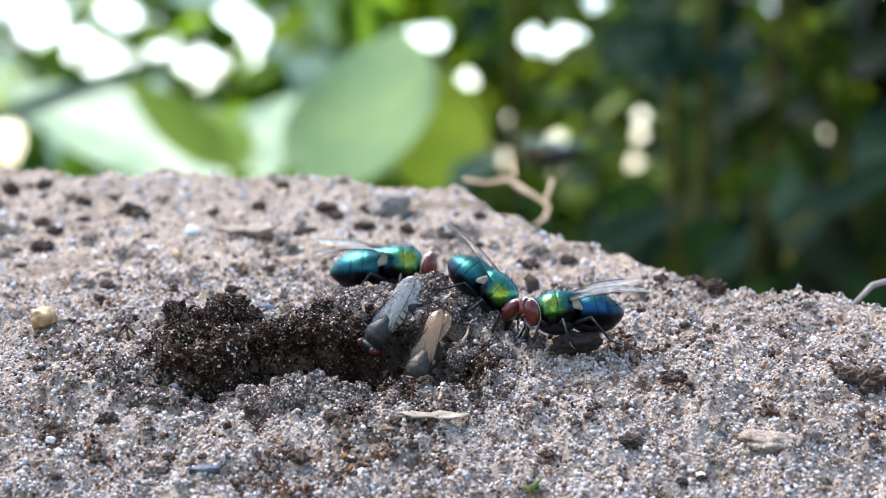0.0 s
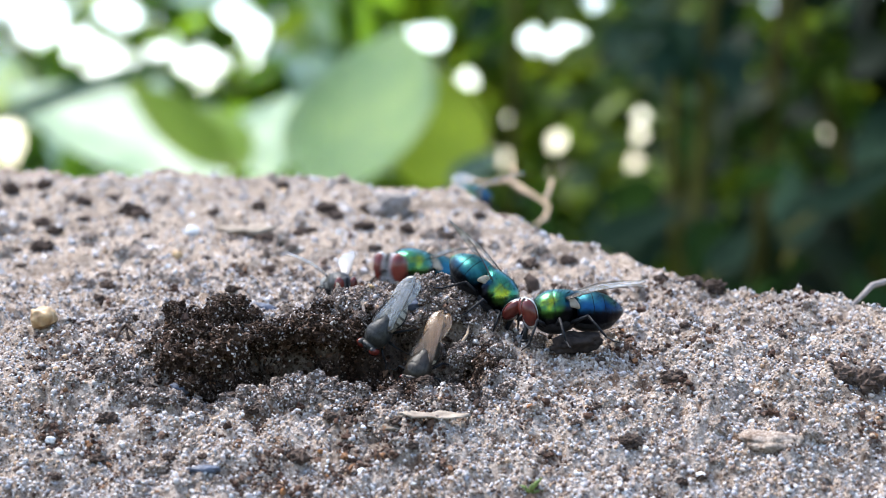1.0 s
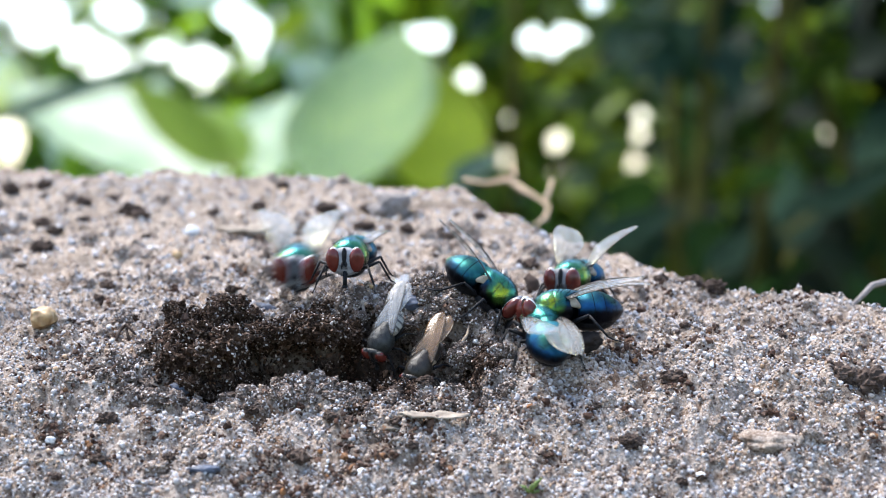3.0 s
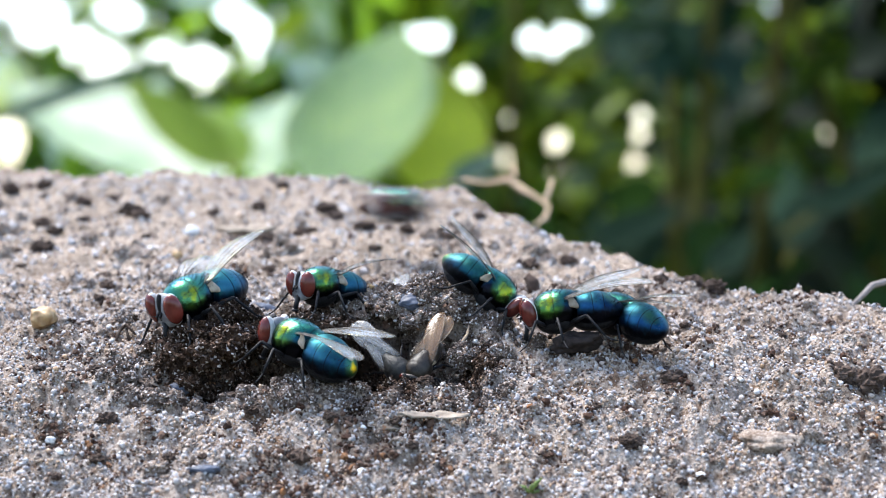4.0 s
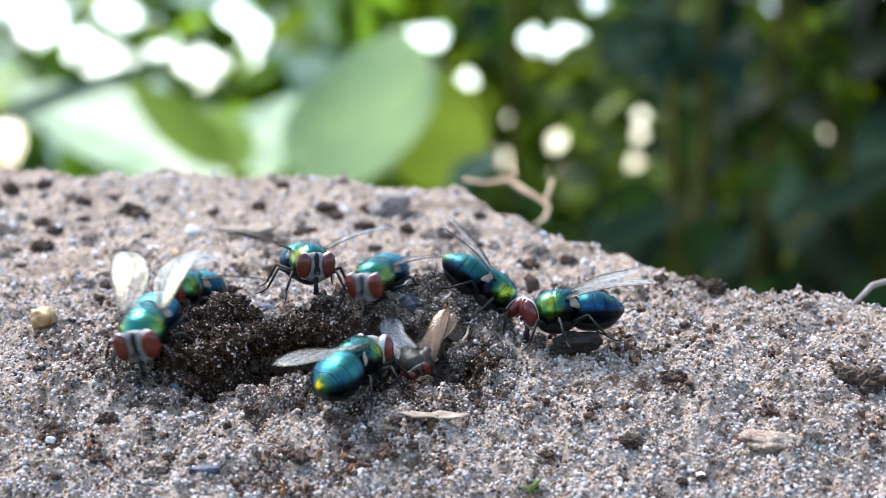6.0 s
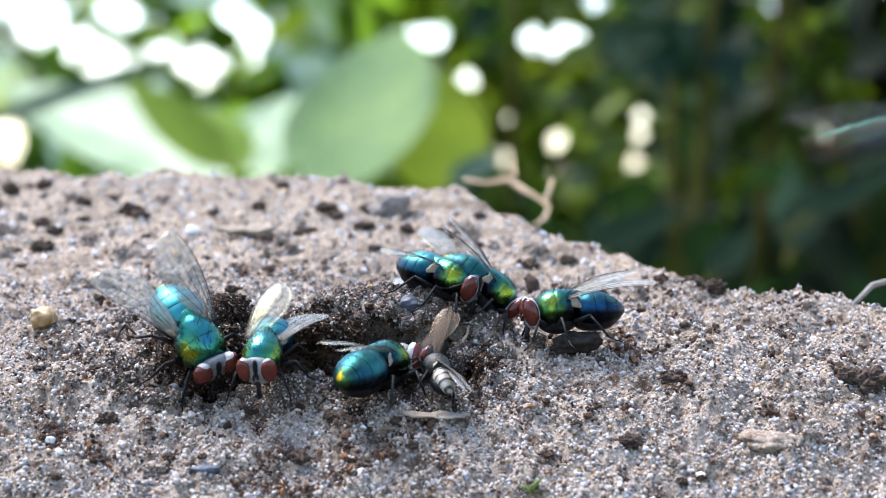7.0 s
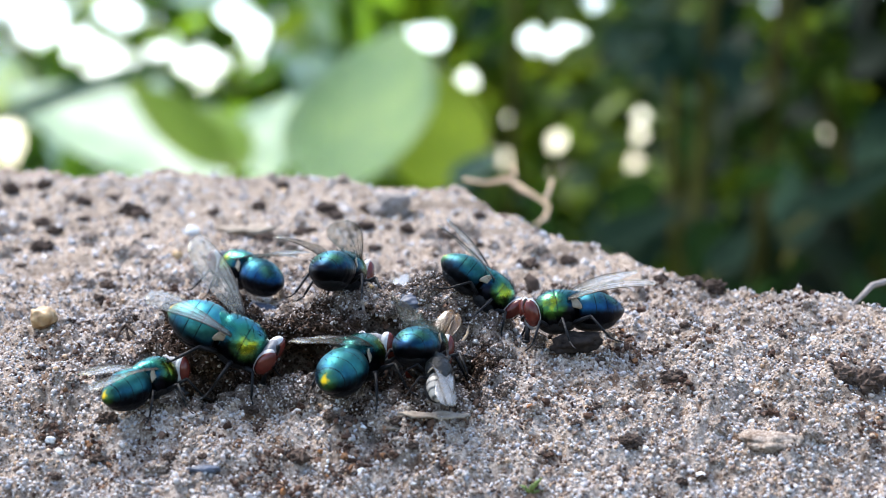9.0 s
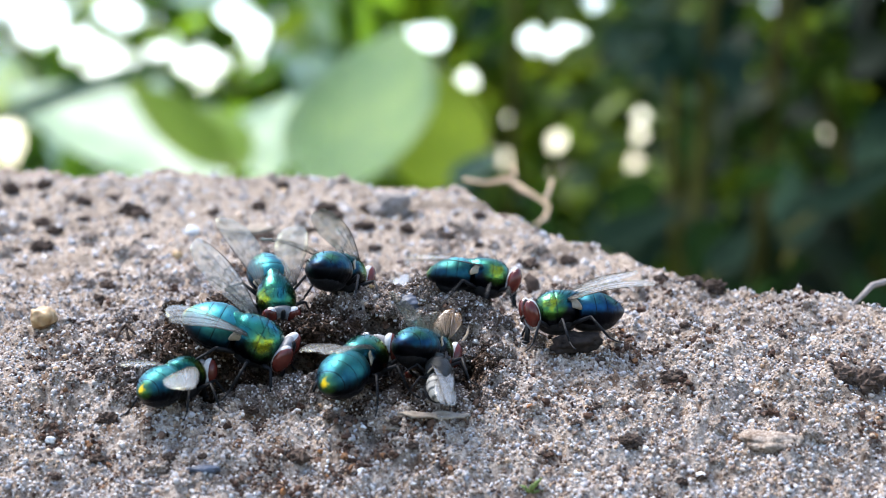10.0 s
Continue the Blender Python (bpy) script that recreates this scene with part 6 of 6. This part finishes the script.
    beat(FLIES["C"], [
        (0, (75, 15, 0), (75, 15, 0)),
        (2, (75, 15, 0), (75, 15, 0)),
        (2.5, (25, -2, 0), (1, -14, 0)),
        (4, (1, 13, 0), (16, -14, 0)),
        (4.2, (70, 20, 0), (70, 20, 0)),
        (4.5, (-8, 10, 0), (1, 4, 0)),
        (5, (-2, -5, 0), (-2, 7, 0)),
        (5.3, (60, 20, 0), (60, 20, 0)),
        (5.5, (40, 10, 0), (49, 10, 0)),
        (7, (22, -14, 0), (-11, 10, 0)),
        (7.5, (60, 10, 0), (-5, 4, 0)),
        (8, (25, -14, 0), (-14, -14, 0)),
        (8.5, (4, -5, 0), (13, 4, 0)),
        (9, (-11, 10, 0), (4, 1, 0)),
        (9.5, (7, 7, 0), (1, -5, 0)),
        (10, (-8, 10, 0), (37, -5, 0))])
    beat(FLIES["D"], [
        (0, (75, 15, 0), (75, 15, 0)),
        (0.15, (75, 15, 0), (75, 15, 0)),
        (0.3, (28, 12, 0), (28, 12, 0)),
        (1.4, (28, 12, 0), (28, 12, 0)),
        (1.5, (75, 20, 0), (75, 20, 0)),
        (2.25, (75, 15, 0), (75, 15, 0)),
        (2.5, (25, 16, 0), (19, -5, 0)),
        (4, (4, 10, 0), (-11, 16, 0)),
        (5, (-5, 4, 0), (28, 4, 0)),
        (5.5, (22, -14, 0), (4, -14, 0)),
        (7, (37, 10, 0), (79, 7, 0)),
        (7.3, (70, 15, 0), (70, 15, 0)),
        (7.5, (28, 4, 0), (20, 10, 0)),
        (7.7, (60, 16, 0), (60, 16, 0)),
        (8, (37, -11, 0), (37, -2, 0)),
        (8.5, (13, 7, 0), (10, 22, 0)),
        (9, (-8, 18, 20), (19, 6, 10)),
        (9.5, (-8, 18, 20), (19, 6, 10)),
        (10, (-8, 18, 20), (19, 6, 10))])
    beat(FLIES["E"], [
        (0, (28, 7, 0), (40, 1, 0)),
        (1.5, (-14, 10, 0), (1, 1, 0)),
        (2, (61, 10, 0), (55, 1, 0)),
        (2.5, (7, -8, 0), (34, -8, 0)),
        (3, (14, 20, 5), (14, 20, 5)),
        (4, (-5, 16, 0), (37, 1, 0)),
        (4.5, (25, 34, 0), (25, 1, 0)),
        (5, (7, 19, 0), (40, 35, 0)),
        (5.5, (16, 10, 0), (8, 19, 0)),
        (7, (1, 16, 0), (34, 16, 0)),
        (7.5, (1, 22, 0), (37, 10, 0)),
        (8, (10, 4, 0), (31, -8, 0)),
        (8.5, (4, 31, 0), (10, -8, 0)),
        (9, (34, 16, 0), (34, 13, 0)),
        (9.5, (19, 22, 0), (31, 4, 0)),
        (10, (22, 19, 0), (46, 13, 0))])
    beat(FLIES["I"], [
        (0, (75, 15, 0), (75, 15, 0)),
        (3.2, (75, 15, 0), (75, 15, 0)),
        (4, (19, 4, 0), (-5, 16, 0)),
        (4.5, (34, 25, 0), (7, 28, 0)),
        (5, (10, 10, 0), (37, 7, 0)),
        (5.5, (10, 7, 0), (31, 19, 0)),
        (7, (-11, 13, 0), (10, 10, 0)),
        (7.5, (1, 13, 0), (19, 1, 0)),
        (8, (-8, 28, 0), (31, 25, 0)),
        (8.5, (-5, 19, 0), (4, 25, 0)),
        (9, (-2, 19, 0), (-2, 22, 0)),
        (9.5, (-5, 16, 0), (-2, 22, 0)),
        (10, (-11, 16, 0), (10, 16, 0))])
    beat(FLIES["K"], [
        (0, (75, 15, 0), (75, 15, 0)),
        (2.8, (70, 15, 0), (70, 15, 0)),
        (3, (20, 25, 5), (20, 25, 5)),
        (3.8, (20, 25, 5), (20, 25, 5)),
        (3.95, (75, 15, 0), (75, 15, 0)),
        (4.3, (75, 15, 0), (75, 15, 0)),
        (4.5, (14, 12, 5), (14, 12, 5)),
        (5, (22, 14, 5), (22, 14, 5)),
        (5.5, (37, -14, 0), (16, -14, 0)),
        (6.1, (75, 15, 0), (75, 15, 0)),
        (7.25, (75, 15, 0), (75, 15, 0)),
        (7.4, (14, 12, 5), (14, 12, 5)),
        (8, (-5, 1, 0), (37, 4, 0)),
        (8.5, (52, 19, 0), (58, 10, 0)),
        (9, (-8, 13, 0), (-2, 16, 0)),
        (9.5, (19, -14, 0), (19, -8, 0)),
        (10, (19, 1, 0), (25, 13, 0))])
    beat(FLIES["N"], [
        (0, (75, 15, 0), (75, 15, 0)),
        (7.4, (75, 15, 0), (75, 15, 0)),
        (7.6, (50, 15, 0), (50, 15, 0)),
        (8, (16, 25, 0), (19, 13, 0)),
        (8.6, (20, 25, 10), (20, 25, 10)),
        (9, (16, 7, 0), (13, 19, 0)),
        (9.5, (25, 4, 0), (1, 25, 0)),
        (10, (25, 4, 0), (-2, 25, 0))])


motions()
